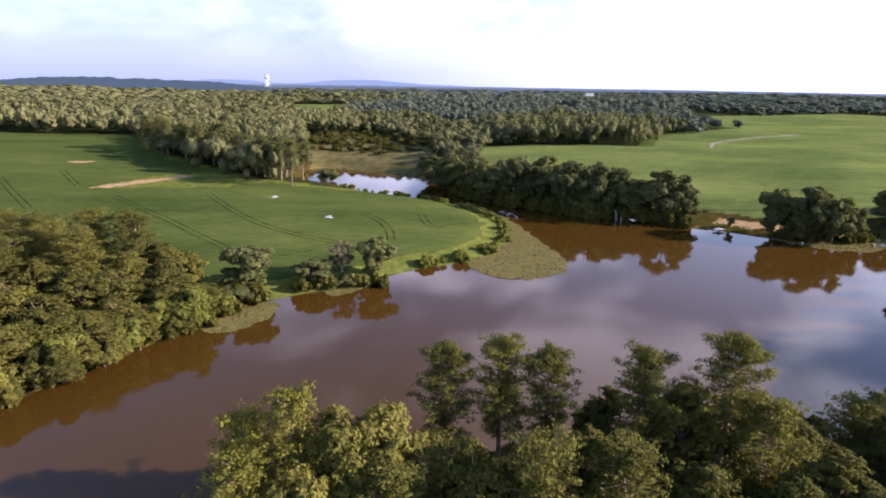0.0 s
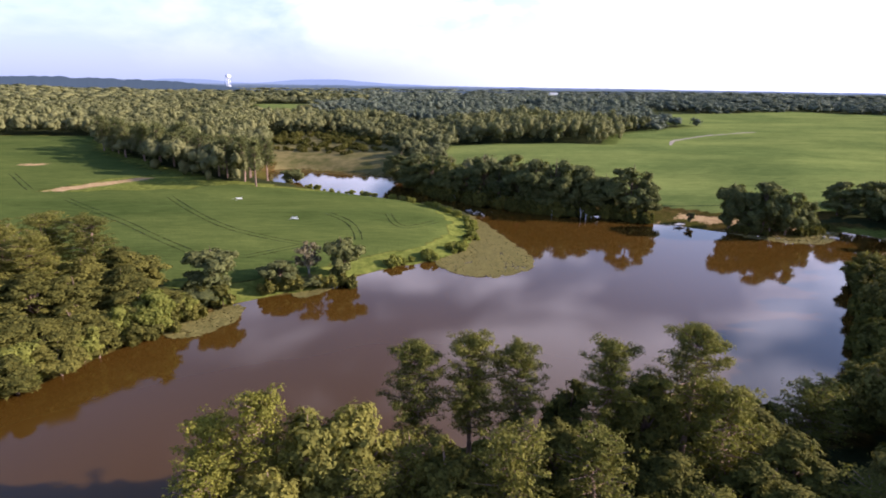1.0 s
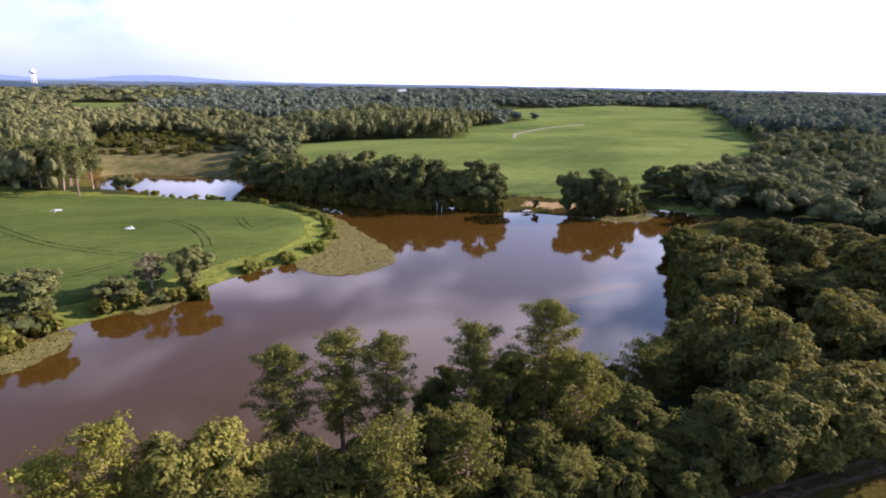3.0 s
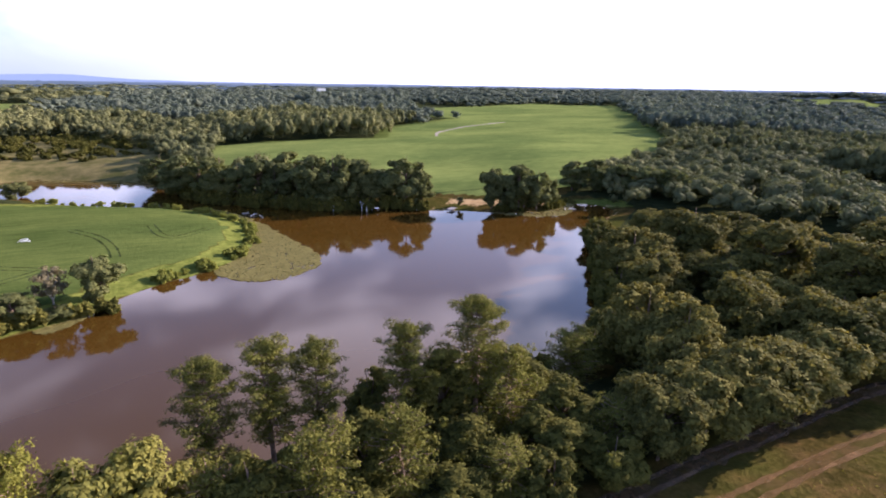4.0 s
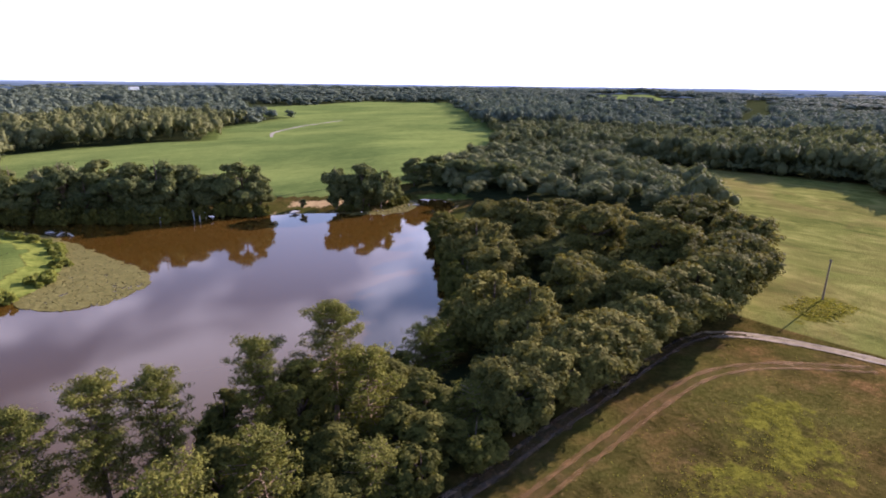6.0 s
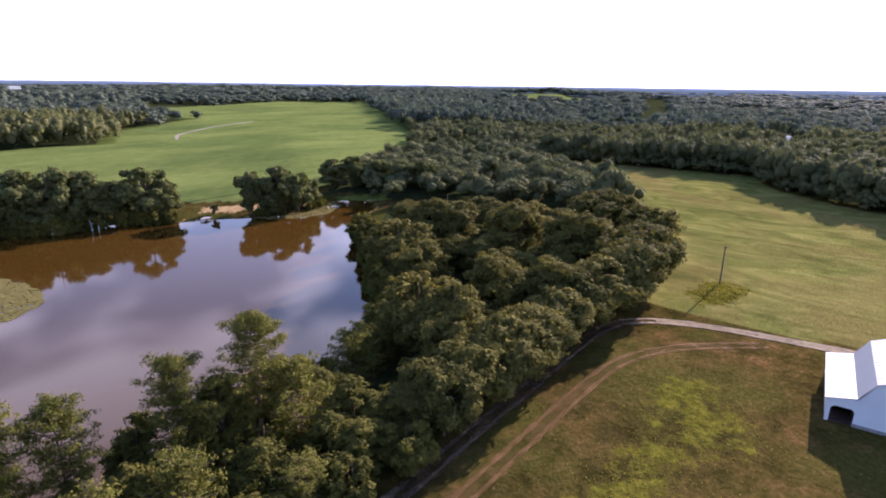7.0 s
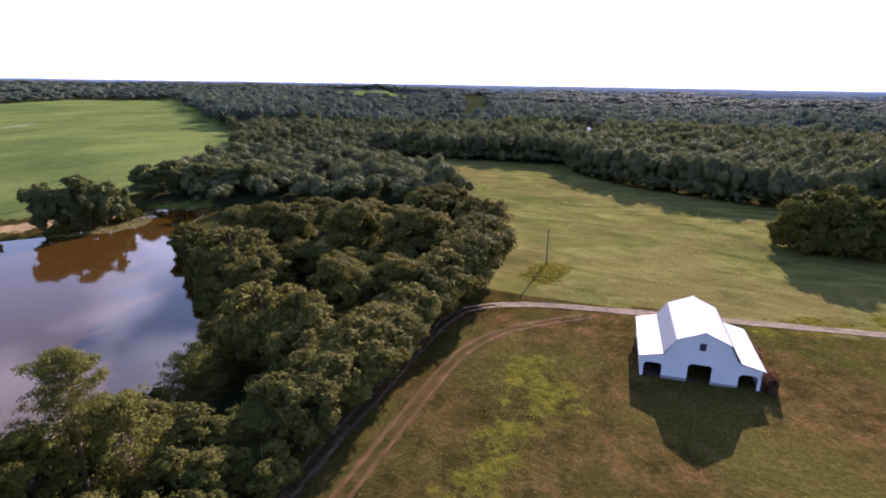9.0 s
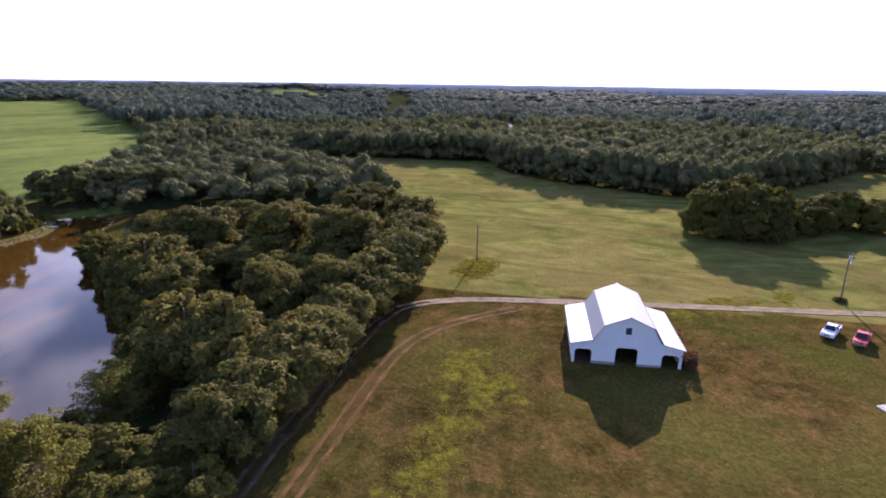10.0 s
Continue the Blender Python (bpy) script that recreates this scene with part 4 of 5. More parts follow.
ribbon("dirt_lane_middle", DIRT_LANE, 2.6, 0.0, 0.04, worn("thin_red_dirt", (0.130, 0.078, 0.030), 0.42, 0.95, 0.35), "thin reddish grass between the dirt lane's ruts", rr)
ribbon("track_middle", TRACK[6:], 1.2, 0.0, 0.06, worn("track_grass", (0.180, 0.138, 0.078), 0.10, 0.42, 0.9), "worn gravel between the wheel tracks", rr)


# ---- barn ----
WHITE = plain("white_boards", (0.72, 0.73, 0.68), 0.6, 0, 0.06, 0.6, 0.1)
ROOF = plain("white_metal_roof", (0.35, 0.355, 0.345), 0.45, 0.0, 0.05, 0.5, 0.05, 0.5)
STONE = plain("barn_footing", (0.30, 0.27, 0.24), 0.9, 0, 0.3, 3.0, 0.5)
DARKWOOD = plain("barn_inside", (0.11, 0.060, 0.045), 0.9, 0, 0.4, 2.0, 0.3)
GLASS_DARK = plain("barn_window_dark", (0.05, 0.055, 0.07), 0.3, 0, 0.2, 3.0, 0.0)


def barn():
    thing = new("barn")
    tagged(thing, "white gambrel barn with two lean-to sheds and open bays", "barn")
    z0 = 4.15
    thing.matrix_world = Matrix.Translation((75.3, -6.65, z0)) @ Matrix.Rotation(radians(5.3), 4, "Z")
    long = 13.2
    top = [(-7.5, 3.0), (-4.6, 3.65), (-3.3, 5.95), (0, 7.35), (3.3, 5.95), (4.6, 3.65), (7.5, 3.0)]

    def top_at(s):
        return float(np.interp(s, [p[0] for p in top], [p[1] for p in top]))

    # openings: from, to, height, chamfer
    bays = [(-7.1, -4.75, 2.15, 0.35), (-1.5, 1.5, 2.7, 0.35), (4.8, 7.1, 2.15, 0.35)]

    def gable(x0, x1, name, cut):
        b = bmesh.new()
        marks = {p[0] for p in top} | {-0.42, 0.42}
        for a, c, h, k in bays:
            marks |= {a, a + k, c - k, c}
        marks = sorted(marks)
        for a, c in zip(marks, marks[1:]):
            lo_a = lo_c = 0.0
            if cut:
                for p, q, h, k in bays:
                    if a >= p - 1e-6 and c <= q + 1e-6:
                        lo_a = h - max(0, k - (a - p), k - (q - a)) if (a - p < k or q - a < k) else h
                        lo_c = h - max(0, k - (c - p), k - (q - c)) if (c - p < k or q - c < k) else h
            spans = [((lo_a, lo_c), (top_at(a), top_at(c)))]
            if abs(a) < 0.43 and abs(c) < 0.43 and cut:
                spans = [((lo_a, lo_c), (4.75, 4.75)), ((5.85, 5.85), (top_at(a), top_at(c)))]
            for (l0, l1), (h0, h1) in spans:
                prism(b, [(-a, l0), (-c, l1), (-c, h1), (-a, h0)], x0, x1, lambda x, s, z: (x, s, z))
        return part(name, b, WHITE, thing)

    gable(0.0, 0.18, "front_wall", True)
    gable(long - 0.18, long, "back_wall", False)
    for s, name in ((-7.5, "side_wall"), (7.32, "side_wall")):
        b = bmesh.new()
        box(b, 0.18, s, 0.35, long - 0.18, s + 0.18, 3.0)
        part(name, b, WHITE, thing)
    for s in (-4.7, 4.58):
        b = bmesh.new()
        box(b, 0.2, s, 0.0, long - 0.2, s + 0.12, 3.6)
        part("inner_wall", b, DARKWOOD, thing, "dark inner wall")
    for a, c in ((-4.72, -1.52), (1.52, 4.78)):
        b = bmesh.new()
        box(b, -0.03, min(-a, -c), 0.0, 0.0, max(-a, -c), 0.42)
        part("footing", b, STONE, thing, "grey stone footing")
    b = bmesh.new()
    box(b, 0.18, -7.4, 0.0, long - 0.18, 7.4, 0.04)
    part("earth_floor", b, DARKWOOD, thing, "dark earth floor")
    # window recess with frame
    b = bmesh.new()
    box(b, 0.12, -0.42, 4.75, 0.16, 0.42, 5.85)
    w = part("window", b, GLASS_DARK, thing, "dark loft window")
    b = bmesh.new()
    for r in ((-0.5, 4.67, -0.42, 5.93), (0.42, 4.67, 0.5, 5.93), (-0.42, 5.85, 0.42, 5.93), (-0.42, 4.67, 0.42, 4.75)):
        box(b, -0.03, r[0], r[1], 0.0, r[2], r[3])
    part("window_frame", b, WHITE, w)
    # roof sheets, each a thin slab with overhang
    roofs = [("upper_roof", (0, 7.46), (3.42, 6.01)), ("upper_roof", (0, 7.46), (-3.42, 6.01)), ("lower_roof", (3.42, 6.0), (4.95, 3.55)), ("lower_roof", (-3.42, 6.0), (-4.95, 3.55)),
             ("lean_to_roof", (4.62, 3.78), (7.85, 3.02)), ("lean_to_roof", (-4.62, 3.78), (-7.85, 3.02))]
    for name, (a0, h0), (a1, h1) in roofs:
        b = bmesh.new()
        prism(b, [(a0, h0), (a1, h1), (a1, h1 + 0.07), (a0, h0 + 0.07)], -0.35, long + 0.35, lambda x, s, z: (x, s, z))
        sheet = part(name, b, ROOF, thing)
        seam = None
        for k in range(16):     # raised seams of the sheets
            if seam is None:
                b = bmesh.new()
                prism(b, [(a0, h0 + 0.071), (a1, h1 + 0.071), (a1, h1 + 0.09), (a0, h0 + 0.09)], -0.025, 0.025, lambda q, s, z: (q, s, z))
                o = seam = part("seam", b, ROOF, sheet)
            else:
                o = new("seam", seam.data)
                o.parent = sheet
            o.location = (-0.32 + (long + 0.64) * k / 15, 0, 0)
    b = bmesh.new()
    prism(b, [(-0.25, 7.44), (0.0, 7.56), (0.25, 7.44), (0.25, 7.48), (0.0, 7.60), (-0.25, 7.48)], -0.36, long + 0.36, lambda x, s, z: (x, s, z))
    part("ridge_cap", b, ROOF, thing)
    return thing


barn()


# ---- poles ----
POLE = plain("pole_timber", (0.20, 0.15, 0.11), 0.9, 0, 0.35, 2.0, 0.4)
METAL = plain("grey_metal", (0.55, 0.56, 0.58), 0.4, 0.6, 0.1, 3.0, 0.0)


def pole(x, y, h, lean, arm, label):
    z = float(ground(x, y))
    thing = new("utility_pole")
    tagged(thing, label, "pole")
    thing.matrix_world = pose(x, y, z - 0.2, 0, lean, 0)
    v, f = tube([(0, 0, -0.3), (0, 0, h * 0.5), (0, 0, h)], [0.17, 0.145, 0.115], 8)
    put("post", mesh_np("post", v, f), POLE, thing, smooth=True)
    b = bmesh.new()
    box(b, -0.06, -arm, h - 0.35, 0.06, arm, h - 0.22)
    part("crossarm", b, POLE, thing)
    return thing


pole(116.8, 22.6, 8.0, 0, 0.35, "bare wooden pole standing in the meadow")
p2 = pole(112.3, -47.3, 9.7, 2, 0.5, "leaning wooden utility pole with a lamp")
b = bmesh.new()
bmesh.ops.create_cone(b, cap_ends=True, segments=14, radius1=0.24, radius2=0.24, depth=0.8, matrix=Matrix.Translation((-0.3, 0, 8.7)))
part("transformer", b, METAL, p2, "grey metal transformer can")
b = bmesh.new()
box(b, -1.2, -0.05, 8.0, -0.1, 0.05, 8.1)
lamp = part("lamp_arm", b, METAL, p2)
b = bmesh.new()
bmesh.ops.create_uvsphere(b, u_segments=10, v_segments=6, radius=0.28, matrix=Matrix.Translation((-1.3, 0, 7.92)) @ Matrix.Diagonal((1.2, 1, 0.6, 1)))
part("lamp_head", b, METAL, lamp)


# ---- tractor lines in the crop, lane in the far field ----
CROP_DARK = worn("trodden_crop", (0.034, 0.050, 0.014), 0.30, 0.62, 0.5)
PALE_LANE = plain("pale_lane", (0.211, 0.186, 0.124), 0.95, 0, 0.3, 0.5, 0.2)
LINES = [[(-24.6, 168), (-17.5, 158.4), (-14.1, 148.3), (-13.1, 141)], [(-6.3, 169.4), (-4.2, 156.6), (-0.8, 153), (3.2, 156), (8.5, 162.5)],
         [(-111.6, 185.7), (-84.1, 160.8), (-66.4, 143.1), (-52.3, 129.5)], [(-81.3, 191.5), (-58.6, 159.8), (-46.8, 148), (-35.7, 140.9), (-27.6, 137.3)],
         [(-169, 211), (-142.5, 182.4), (-125.6, 165.2)], [(-157.8, 230), (-132.8, 201)], [(-38, 125.7), (-30.8, 131.8), (-26, 136.5)]]
for line in LINES:
    for off in (-0.95, 0.95):
        ribbon("tractor_line", line, 0.42, off, 0.50, CROP_DARK, "dark wheel line pressed into the crop", rr)
ribbon("lane", [(156, 325), (166, 345), (180.5, 364), (200, 377), (228, 393), (262, 412)], 2.2, 0, 0.52, PALE_LANE, "pale grassy lane across the far crop field", rr)
ribbon("ditch", [(82, 184), (102, 180.5), (112, 179.8), (124, 180)], 0.9, 0, 0.48, CROP_DARK, "dark ditch line at the edge of the crop", rr)


# ---- lily pads ----
PAD = leaf("lily_pads", (0.100, 0.092, 0.026), (0.245, 0.205, 0.066), (1.2, 1.2, 0.7), 0.1, 0.2)


def lily_pads():
    rng = np.random.default_rng(9)
    beds = [([(4, 128), (11.6, 118.5), (20.3, 116.6), (29.9, 122.8), (32.5, 131.5), (30.6, 143.9), (26, 165), (21, 184), (14, 198), (4, 205), (0, 190), (10, 150)], 12500),
            ([(-44, 87), (-36, 87), (-30, 94.6), (-31, 104), (-42, 104)], 1300), ([(-26, 112), (-23, 105.5), (-18, 107.5), (-14, 113), (-10, 122)], 500),
            ([(95, 160), (98, 152), (108, 144), (118, 143), (130, 152), (134, 163), (112, 156)], 1500), ([(-58, 290), (-50, 278), (-30, 270), (-8, 258), (-4, 266)], 900),
            ([(66, 184), (68, 174), (78, 167), (88, 166)], 450)]
    vs, n = [], 0
    for poly, want in beds:
        poly = rounded(poly, 2)
        p = np.array(poly)
        x, y = rng.uniform(p[:, 0].min(), p[:, 0].max(), want * 5), rng.uniform(p[:, 1].min(), p[:, 1].max(), want * 5)
        inner = distance(poly, x, y)
        ok = inside(poly, x, y) & (inner > 1.6 * (0.5 + 0.5 * value_noise(x / 2.2, y / 2.2, 14))) & inside(POND, x, y) & (value_noise(x / 3.5, y / 3.5, 4) + 0.5 * value_noise(x / 1.2, y / 1.2, 6) > -1.25 + 0.8 * smooth_step(distance(POND, x, y), 6, 16) * (rng.random(len(x)) < 0.5))
        x, y = x[ok][:want], y[ok][:want]
        r = rng.uniform(0.16, 0.40, len(x))
        w = rng.uniform(0, 6.28, len(x))
        tip = rng.normal(size=(len(x), 2)) * 0.12
        z = rng.uniform(0.012, 0.10, len(x))
        for k in range(6):
            a = w + k * math.pi / 3 * 0.96
            vs.append(np.stack([x + r * np.cos(a), y + r * np.sin(a), z + r * (tip[:, 0] * np.cos(a) + tip[:, 1] * np.sin(a)).clip(-0.06, 0.2)], -1))
        n += len(x)
    blocks = [np.stack(vs[6 * b:6 * b + 6], 1).reshape(-1, 3) for b in range(len(vs) // 6)]
    v = np.concatenate(blocks)
    k = np.arange(len(v) // 6)[:, None] * 6
    f = np.concatenate([k + [0, 1, 2, 3], k + [0, 3, 4, 5]])
    tagged(put("lily_pads", mesh_np("lily_pads", v, f), PAD), "floating olive lily pads along the pond edge", "lily pads", kind="stuff")


lily_pads()


# ---- tufts of weeds and long grass in the meadow ----
WEEDY = leaf("weed_tufts", (0.120, 0.115, 0.020), (0.300, 0.260, 0.035), (1.4, 1.4, 0.6), 0.3, 0.25)


def tufts(name, spots, label, material=None, lift=0.0):
    """Low plants of a few leaves each at rows of x, y, height."""
    rng = np.random.default_rng(17)
    x, y, h = (np.array(v) for v in zip(*spots))
    z = ground(x, y) + lift * np.random.default_rng(2).random(len(x)) ** 1.6
    vs = []
    for k in range(5):
        d = sphere_dirs(len(x), rng) * (1, 1, 0.3)
        c = np.stack([x, y, z + h * 0.45], -1) + d * h[:, None] * 0.7
        v, _ = leaves(c, d + (0, 0, 0.9) + 0.4 * rng.normal(size=d.shape), h * 0.5, rng, 0.6)
        vs.append(v)
    v = np.concatenate(vs)
    tagged(put(name, mesh_np(name, v, np.arange(len(v)).reshape(-1, 4)), material or WEEDY), label, "weeds", kind="stuff")


tr = np.random.default_rng(23)
spots = []
for _ in range(1500):
    u = tr.random()
    x, y = 43 + 29 * u + tr.normal() * 2.5, 15 - 2.6 * u + tr.normal() * (2.2 + 2.4 * u)
    if value_noise(np.array(x / 4.0), np.array(y / 4.0), 8) + 0.6 * tr.normal() > 0.0:
        spots.append((x, y, tr.uniform(0.06, 0.17)))
for _ in range(620):
    spots.append((111.5 + 4.0 * tr.uniform(-1, 1) + tr.normal(), 21.5 + 3.2 * tr.uniform(-1, 1) + tr.normal(), tr.uniform(0.12, 0.34)))
for _ in range(2200):
    x, y = tr.uniform(24, 110), tr.uniform(-60, 27)
    if not (73 < x < 91 and -16 < y < 4):
        spots.append((x, y, tr.uniform(0.05, 0.13)))
tufts("meadow_weeds", spots, "yellow-green weeds and long grass in the mown meadow")
vine = [(77.2 + tr.random() * 9 - 1.2, -15.1 + tr.random() * 1.0 - 0.3 + 0.5, tr.uniform(0.25, 0.5)) for _ in range(420)]
vine += [(75.6 + abs(tr.normal()) * 1.4, -15.2 - tr.random() * 0.8, tr.uniform(0.25, 0.5)) for _ in range(260)]
VINE = leaf("vine_leaves", (0.070, 0.045, 0.022), (0.190, 0.090, 0.045), (1.4, 1.0, 0.6), 0.2)
tufts("barn_vines", vine, "reddish vines and weeds against the barn side", VINE, 2.2)


# ---- pickups ----
TYRE = plain("tyre_rubber", (0.025, 0.025, 0.026), 0.9, 0, 0.2, 5.0, 0.1)
CARGLASS = plain("car_glass", (0.02, 0.025, 0.03), 0.08, 0, 0.1, 2.0, 0.0, 0.6)
CHROME = plain("chrome", (0.7, 0.7, 0.72), 0.2, 1.0, 0.05, 4.0, 0.0)
LIGHTGLASS = plain("headlight_glass", (0.75, 0.76, 0.78), 0.15, 0, 0.05, 4.0, 0.0, 0.6)
BEDLINER = plain("bed_liner", (0.03, 0.03, 0.032), 0.85, 0, 0.2, 4.0, 0.1)


def pickup(x, y, heading, paint, label):
    """A pickup, its front towards +x of its own."""
    car = new("pickup_truck")
    tagged(car, label, "pickup truck", "pickups parked in the meadow")
    car.matrix_world = pose(x, y, float(ground(x, y)), 0, 0, heading)
    side = [(-2.7, 0.48), (2.55, 0.48), (2.68, 0.62), (2.66, 0.92), (2.5, 1.06), (1.25, 1.14), (-0.75, 1.14), (-0.75, 1.10), (-2.7, 1.10)]
    b = bmesh.new()
    prism(b, side, -0.93, 0.93, lambda q, a, z: (a, q, z))
    bmesh.ops.bevel(b, geom=[e for e in b.edges if e.calc_length() > 1.5], offset=0.05, segments=2, affect="EDGES")
    part("body", b, paint, car, smooth=False)
    b = bmesh.new()
    low = [(-0.8, -0.86, 1.12), (1.25, -0.86, 1.12), (1.25, 0.86, 1.12), (-0.8, 0.86, 1.12)]
    top = [(-0.62, -0.70, 1.80), (0.42, -0.70, 1.80), (0.42, 0.70, 1.80), (-0.62, 0.70, 1.80)]
    lo, hi = [b.verts.new(p) for p in low], [b.verts.new(p) for p in top]
    b.faces.new(lo[::-1])
    b.faces.new(hi)
    for k in range(4):
        b.faces.new((lo[k - 1], lo[k], hi[k], hi[k - 1]))
    bmesh.ops.bevel(b, geom=list(b.edges), offset=0.05, segments=2, affect="EDGES")
    cab = part("cab", b, paint, car)

    def pane(name, pts, out):
        bb = bmesh.new()
        f = bb.faces.new([bb.verts.new(p) for p in pts])
        g = bmesh.ops.extrude_face_region(bb, geom=[f])
        bmesh.ops.translate(bb, vec=out, verts=[v for v in g["geom"] if isinstance(v, bmesh.types.BMVert)])
        part(name, bb, CARGLASS, cab)

    pane("windscreen", [(1.16, -0.74, 1.19), (1.16, 0.74, 1.19), (0.52, 0.63, 1.72), (0.52, -0.63, 1.72)], (0.04, 0, 0.05))
    pane("rear_window", [(-0.775, 0.6, 1.26), (-0.775, -0.6, 1.26), (-0.675, -0.55, 1.66), (-0.675, 0.55, 1.66)], (-0.04, 0, 0))
    for s in (-1, 1):
        pane("side_window", [(-0.6, s * 0.835, 1.2), (0.85, s * 0.835, 1.2), (0.35, s * 0.735, 1.68), (-0.5, s * 0.735, 1.68)], (0, s * 0.035, 0))
    b = bmesh.new()
    box(b, -2.6, -0.78, 1.095, -0.9, 0.78, 1.112)
    part("truck_bed", b, BEDLINER, car, "black bed liner")
    for s in (-1, 1):
        b = bmesh.new()
        box(b, -2.68, s * 0.86 - 0.05, 1.10, -0.85, s * 0.86 + 0.05, 1.20, 0.02)
        part("bed_rail", b, paint, car)
        b = bmesh.new()
        box(b, 2.6, s * 0.7 - 0.17, 0.74, 2.69, s * 0.7 + 0.17, 0.90, 0.02)
        part("headlight", b, LIGHTGLASS, car)
    b = bmesh.new()
    box(b, -2.72, -0.84, 0.75, -2.64, 0.84, 1.20, 0.02)
    part("tailgate", b, paint, car)
    b = bmesh.new()
    box(b, 2.62, -0.5, 0.66, 2.70, 0.5, 0.90, 0.02)
    part("grille", b, CHROME, car)
    b = bmesh.new()
    box(b, 2.58, -0.9, 0.42, 2.76, 0.9, 0.60, 0.03)
    part("bumper", b, CHROME, car)
    wheel = None
    for wx in (-1.75, 1.75):
        for wy in (-0.84, 0.84):
            m = Matrix.Translation((0, 0, 0)) @ Matrix.Rotation(radians(90), 4, "X")
            if wheel is None:
                b = bmesh.new()
                bmesh.ops.create_cone(b, cap_ends=True, segments=20, radius1=0.38, radius2=0.38, depth=0.26, matrix=m)
                bmesh.ops.bevel(b, geom=[e for e in b.edges if not any(len(f.verts) > 4 for f in e.link_faces) is False], offset=0.03, segments=1, affect="EDGES")
                ty = part("tyre", b, TYRE)
                b = bmesh.new()
                bmesh.ops.create_cone(b, cap_ends=True, segments=16, radius1=0.22, radius2=0.22, depth=0.29, matrix=m)
                ri = part("rim", b, CHROME)
                wheel = (ty, ri)
                pair = wheel
            else:
                pair = (new("tyre", wheel[0].data), new("rim", wheel[1].data))
            for o in pair:
                o.parent = car
                o.location = (wx, wy, 0.38)


pickup(94.8, -39.3, 148, plain("white_car_paint", (0.82, 0.82, 0.84), 0.3, 0, 0.03, 2.0, 0.0, 0.6), "white pickup truck parked on the grass by the track")
pickup(92.9, -42.9, 150, plain("red_car_paint", (0.42, 0.012, 0.012), 0.45, 0, 0.05, 2.0, 0.0, 0.6), "red pickup truck parked beside the white one")


# ---- dock, snags and other small things by the water ----
PLANK = plain("weathered_planks", (0.40, 0.38, 0.35), 0.85, 0, 0.25, 3.0, 0.3)
WHITEWOOD = plain("bleached_wood", (0.62, 0.60, 0.56), 0.9, 0, 0.2, 3.0, 0.4)
dock = new("dock")
tagged(dock, "small grey timber dock on posts at the bank", "dock")
dock.matrix_world = pose(85.8, 165.5, 0, 0, 0, 35)
plank = None
for k in range(12):
    if plank is None:
        b = bmesh.new()
        box(b, -0.13, -1.1, 0.62, 0.13, 1.1, 0.68)
        plank = o = part("plank", b, PLANK, dock)
    else:
        o = new("plank", plank.data)
        o.parent = dock
    o.location = (-1.7 + 0.3 * k, 0, 0)
for px in (-1.6, 1.5):
    for py in (-0.95, 0.95):
        v, f = tube([(px, py, -1.2), (px, py, 1.1)], [0.09, 0.08], 7)
        put("post", mesh_np("post", v, f), POLE, dock)
for py in (-0.8, 0.8):
    b = bmesh.new()
    box(b, -1.75, py - 0.06, 0.48, 1.75, py + 0.06, 0.615)
    part("beam", b, POLE, dock)


def snag(x, y, h, seed):
    rng = np.random.default_rng(seed)
    s = new("dead_tree")
    tagged(s, "bleached dead trunk standing in the shallow water", "dead tree", "dead trunks along the far bank")
    s.matrix_world = pose(x, y, 0, rng.normal() * 4, rng.normal() * 4, rng.uniform(0, 360))
    v, f = tube([(0, 0, -1.0), (0.05, 0, h * 0.5), (0.0, 0.1, h)], [0.13, 0.10, 0.04], 6)
    put("trunk", mesh_np("trunk", v, f), WHITEWOOD, s)
    for k in range(2):
        z = h * rng.uniform(0.45, 0.8)
        w = rng.uniform(0, 6.28)
        L = h * rng.uniform(0.2, 0.35)
        v, f = tube([(0.03, 0, z), (math.cos(w) * L, math.sin(w) * L, z + L * 0.8)], [0.07, 0.02], 5)
        put("limb", mesh_np("limb", v, f), WHITEWOOD, s)


for k, (x, y) in enumerate([(48.3, 180), (52.9, 180.2), (57.4, 177), (61, 177), (30.9, 193.5), (24.6, 199), (28.1, 201.5), (33, 196), (50, 182.6), (53.1, 181.4), (58.2, 174.5), (17.4, 203.5)]):
    snag(x, y, 2.0 + (k * 7 % 5) * 0.4, 70 + k)



def driftwood(x, y, turn, seed):
    rng = np.random.default_rng(seed)
    d = new("driftwood")
    tagged(d, "bleached fallen branch lying in the shallows", "driftwood", "driftwood in the shallows")
    d.matrix_world = pose(x, y, 0.05, 0, 0, turn)
    v, f = tube([(-1.6, 0, 0.02), (-0.4, 0.15, 0.2), (0.9, -0.1, 0.35), (1.8, 0.1, 0.15)], [0.16, 0.14, 0.10, 0.05], 6)
    put("stem", mesh_np("stem", v, f), WHITEWOOD, d)
    for k in range(3):
        a = rng.uniform(-1.0, 1.0)
        v, f = tube([(a, 0, 0.2), (a + 0.4, rng.uniform(-0.9, 0.9), rng.uniform(0.5, 1.0))], [0.07, 0.025], 5)
        put("branch", mesh_np("branch", v, f), WHITEWOOD, d)


for k, (x, y) in enumerate([(23.1, 183.3), (24.9, 180.4), (125.4, 150.2), (123.0, 151.2), (21.0, 186.5)]):
    driftwood(x, y, 40 + 67 * k, 90 + k)

cedar = make_tree("cedar_bush", 81, 3.4, 1.3, 0.05, 900, 0.22, LEAF_WOOD, BARK, "small dark cedar bush beside the dock", "bush", lobes=14)
cedar.matrix_world = pose(90.2, 167.6, float(ground(90.2, 167.6)) - 0.1)


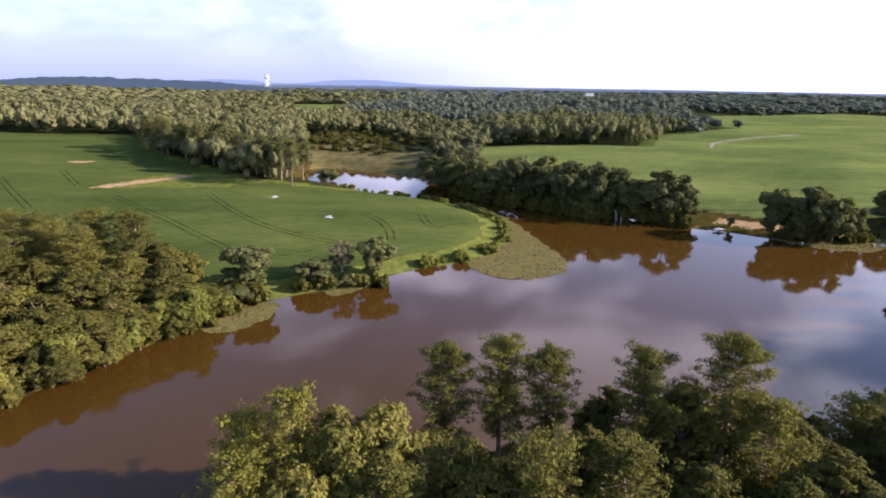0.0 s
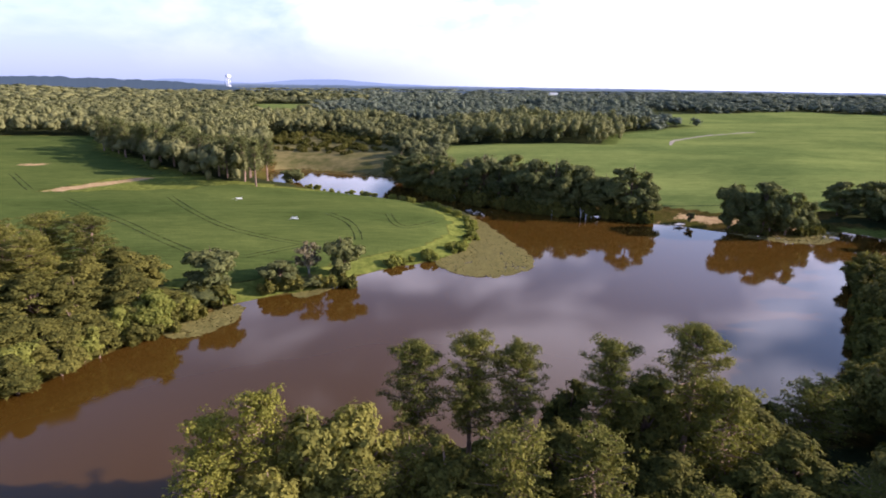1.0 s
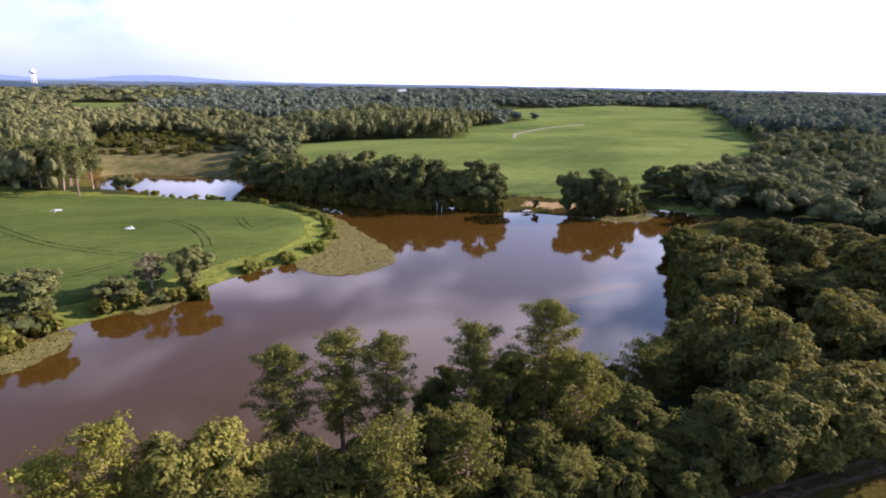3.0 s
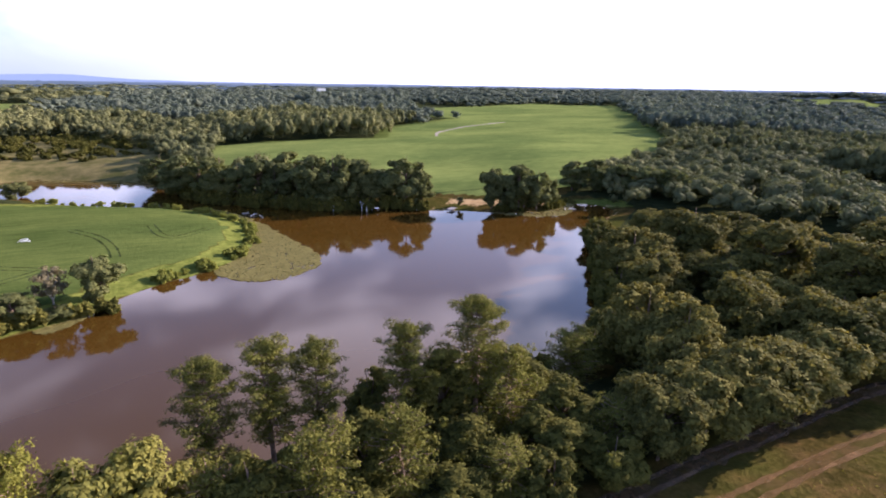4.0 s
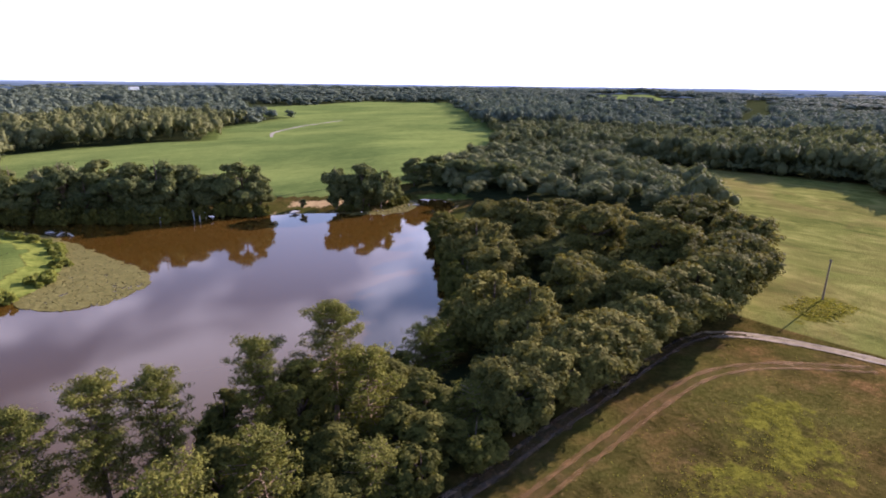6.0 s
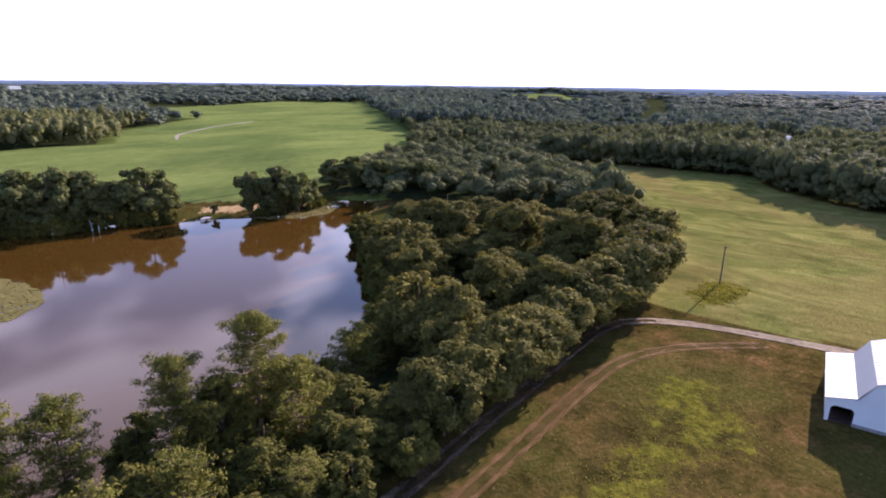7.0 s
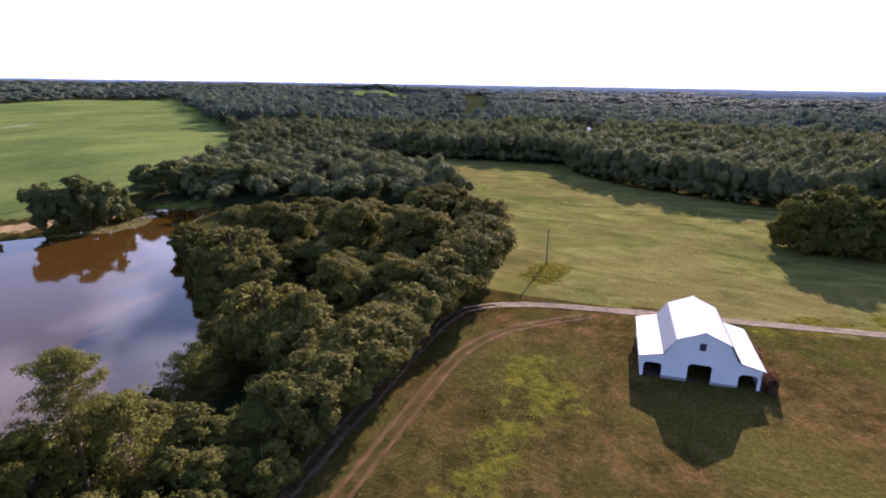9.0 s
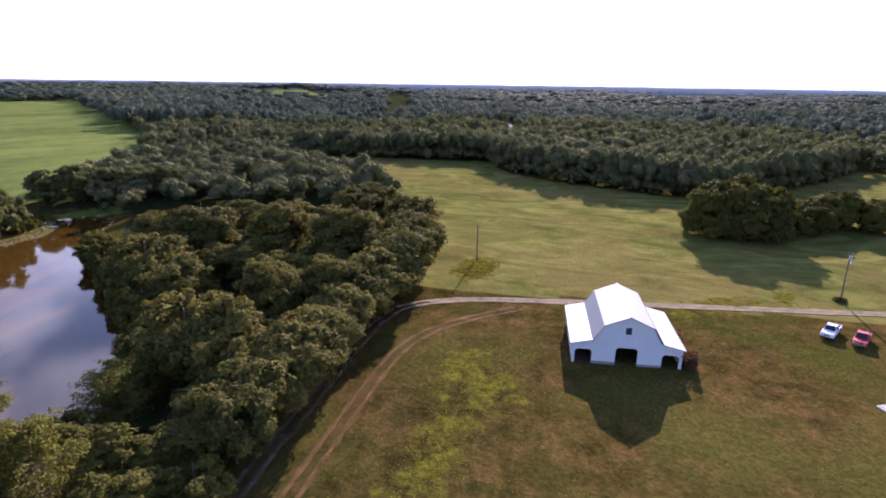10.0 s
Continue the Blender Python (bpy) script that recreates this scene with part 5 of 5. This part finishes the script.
def scrap(x, y, seed):
    """Pale sheets and a bent frame left in the crop."""
    rng = np.random.default_rng(seed)
    s = new("scrap_pile")
    tagged(s, "white scrap sheets and bent pipes lying in the crop", "scrap")
    s.matrix_world = pose(x, y, float(ground(x, y)) + 0.45, 0, 0, 20)
    for k in range(3):
        b = bmesh.new()
        box(b, -0.9, -0.16, 0, 0.9, 0.16, 0.05, 0, pose(rng.normal() * 0.8, rng.normal() * 1.4, 0.25 + 0.2 * k, rng.normal() * 20, rng.normal() * 14, rng.uniform(-30, 30)))
        part("sheet", b, WHITE, s)
    v, f = tube([(-1.2, 0.6, 0.1), (-0.4, 0.8, 0.5), (0.5, 1.2, 0.55), (1.2, 1.6, 0.1)], [0.05] * 4, 5)
    put("pipe", mesh_np("pipe", v, f), METAL, s)


scrap(-33.3, 159.6, 1)
scrap(-58.0, 188.0, 2)

# ---- far water tower and houses ----
tower = new("water_tower")
tagged(tower, "white water tower above the far woods", "water tower")
tower.matrix_world = pose(-727, 2392, float(ground(-727, 2392)))
TOWER = plain("tower_paint", (0.80, 0.82, 0.84), 0.5, 0, 0.05, 0.2, 0.0)
gz = float(ground(-727, 2392))
hz = 70 - gz
b = bmesh.new()
bmesh.ops.create_uvsphere(b, u_segments=20, v_segments=12, radius=1, matrix=Matrix.Translation((0, 0, hz - 8)) @ Matrix.Diagonal((10, 10, 8, 1)))
part("tank", b, TOWER, tower, smooth=True)
for k in range(6):
    a = k * math.pi / 3
    v, f = tube([(9 * math.cos(a), 9 * math.sin(a), -1), (8 * math.cos(a), 8 * math.sin(a), hz - 8)], [0.6, 0.5], 6)
    put("leg", mesh_np("leg", v, f), TOWER, tower)
v, f = tube([(0, 0, -1), (0, 0, hz - 12)], [1.4, 1.4], 10)
put("riser", mesh_np("riser", v, f), TOWER, tower)


def house(x, y, w, d, h, turn, roof, label):
    t = new("house")
    tagged(t, label, "house", "far farm buildings")
    t.matrix_world = pose(x, y, float(ground(x, y)) - 0.2, 0, 0, turn)
    b = bmesh.new()
    prism(b, [(-d / 2, 0), (d / 2, 0), (d / 2, h), (0, h + d * 0.28), (-d / 2, h)], -w / 2, w / 2, lambda q, a, z: (q, a, z))
    part("wall", b, WHITE, t)
    for s in (-1, 1):
        b = bmesh.new()
        prism(b, [(0, h + d * 0.28 + 0.05), (s * (d / 2 + 0.4), h - 0.2), (s * (d / 2 + 0.4), h), (0, h + d * 0.28 + 0.25)], -w / 2 - 0.4, w / 2 + 0.4, lambda q, a, z: (q, a, z))
        part("roof", b, roof, t)
    for k in range(3):
        b = bmesh.new()
        q = -w * 0.3 + k * w * 0.3
        box(b, q - 0.6, -d / 2 - 0.05, 1.0, q + 0.6, -d / 2 + 0.05, 2.3)
        part("window", b, GLASS_DARK, t)


for x, y, w, d, h, a in ((410, 64, 16, 9, 4.5, 70), (430, 56, 10, 8, 4, 20), (-84, 534, 8, 6, 3.4, 10), (-62, 545, 7, 5, 3.2, -20), (408, 1600, 22, 10, 8, 5), (860, 372, 16, 10, 5, 60)):
    house(x, y, w, d, h, a, ROOF, "small white farm building among the trees")


# ---- odds and ends in the meadow ----
pallet = new("wooden_pallet")
tagged(pallet, "pale weathered wooden pallet lying in the grass", "pallet")
pallet.matrix_world = pose(72.2, -37.6, float(ground(72.2, -37.6)), 0, 0, 25)
for k in range(3):
    b = bmesh.new()
    box(b, -0.9, -0.75 + 0.7 * k, 0.02, 0.9, -0.65 + 0.7 * k, 0.14)
    part("bearer", b, WHITEWOOD, pallet)
for k in range(7):
    b = bmesh.new()
    box(b, -0.9 + 0.28 * k, -0.8, 0.142, -0.74 + 0.28 * k, 0.8, 0.17)
    part("slat", b, WHITEWOOD, pallet)
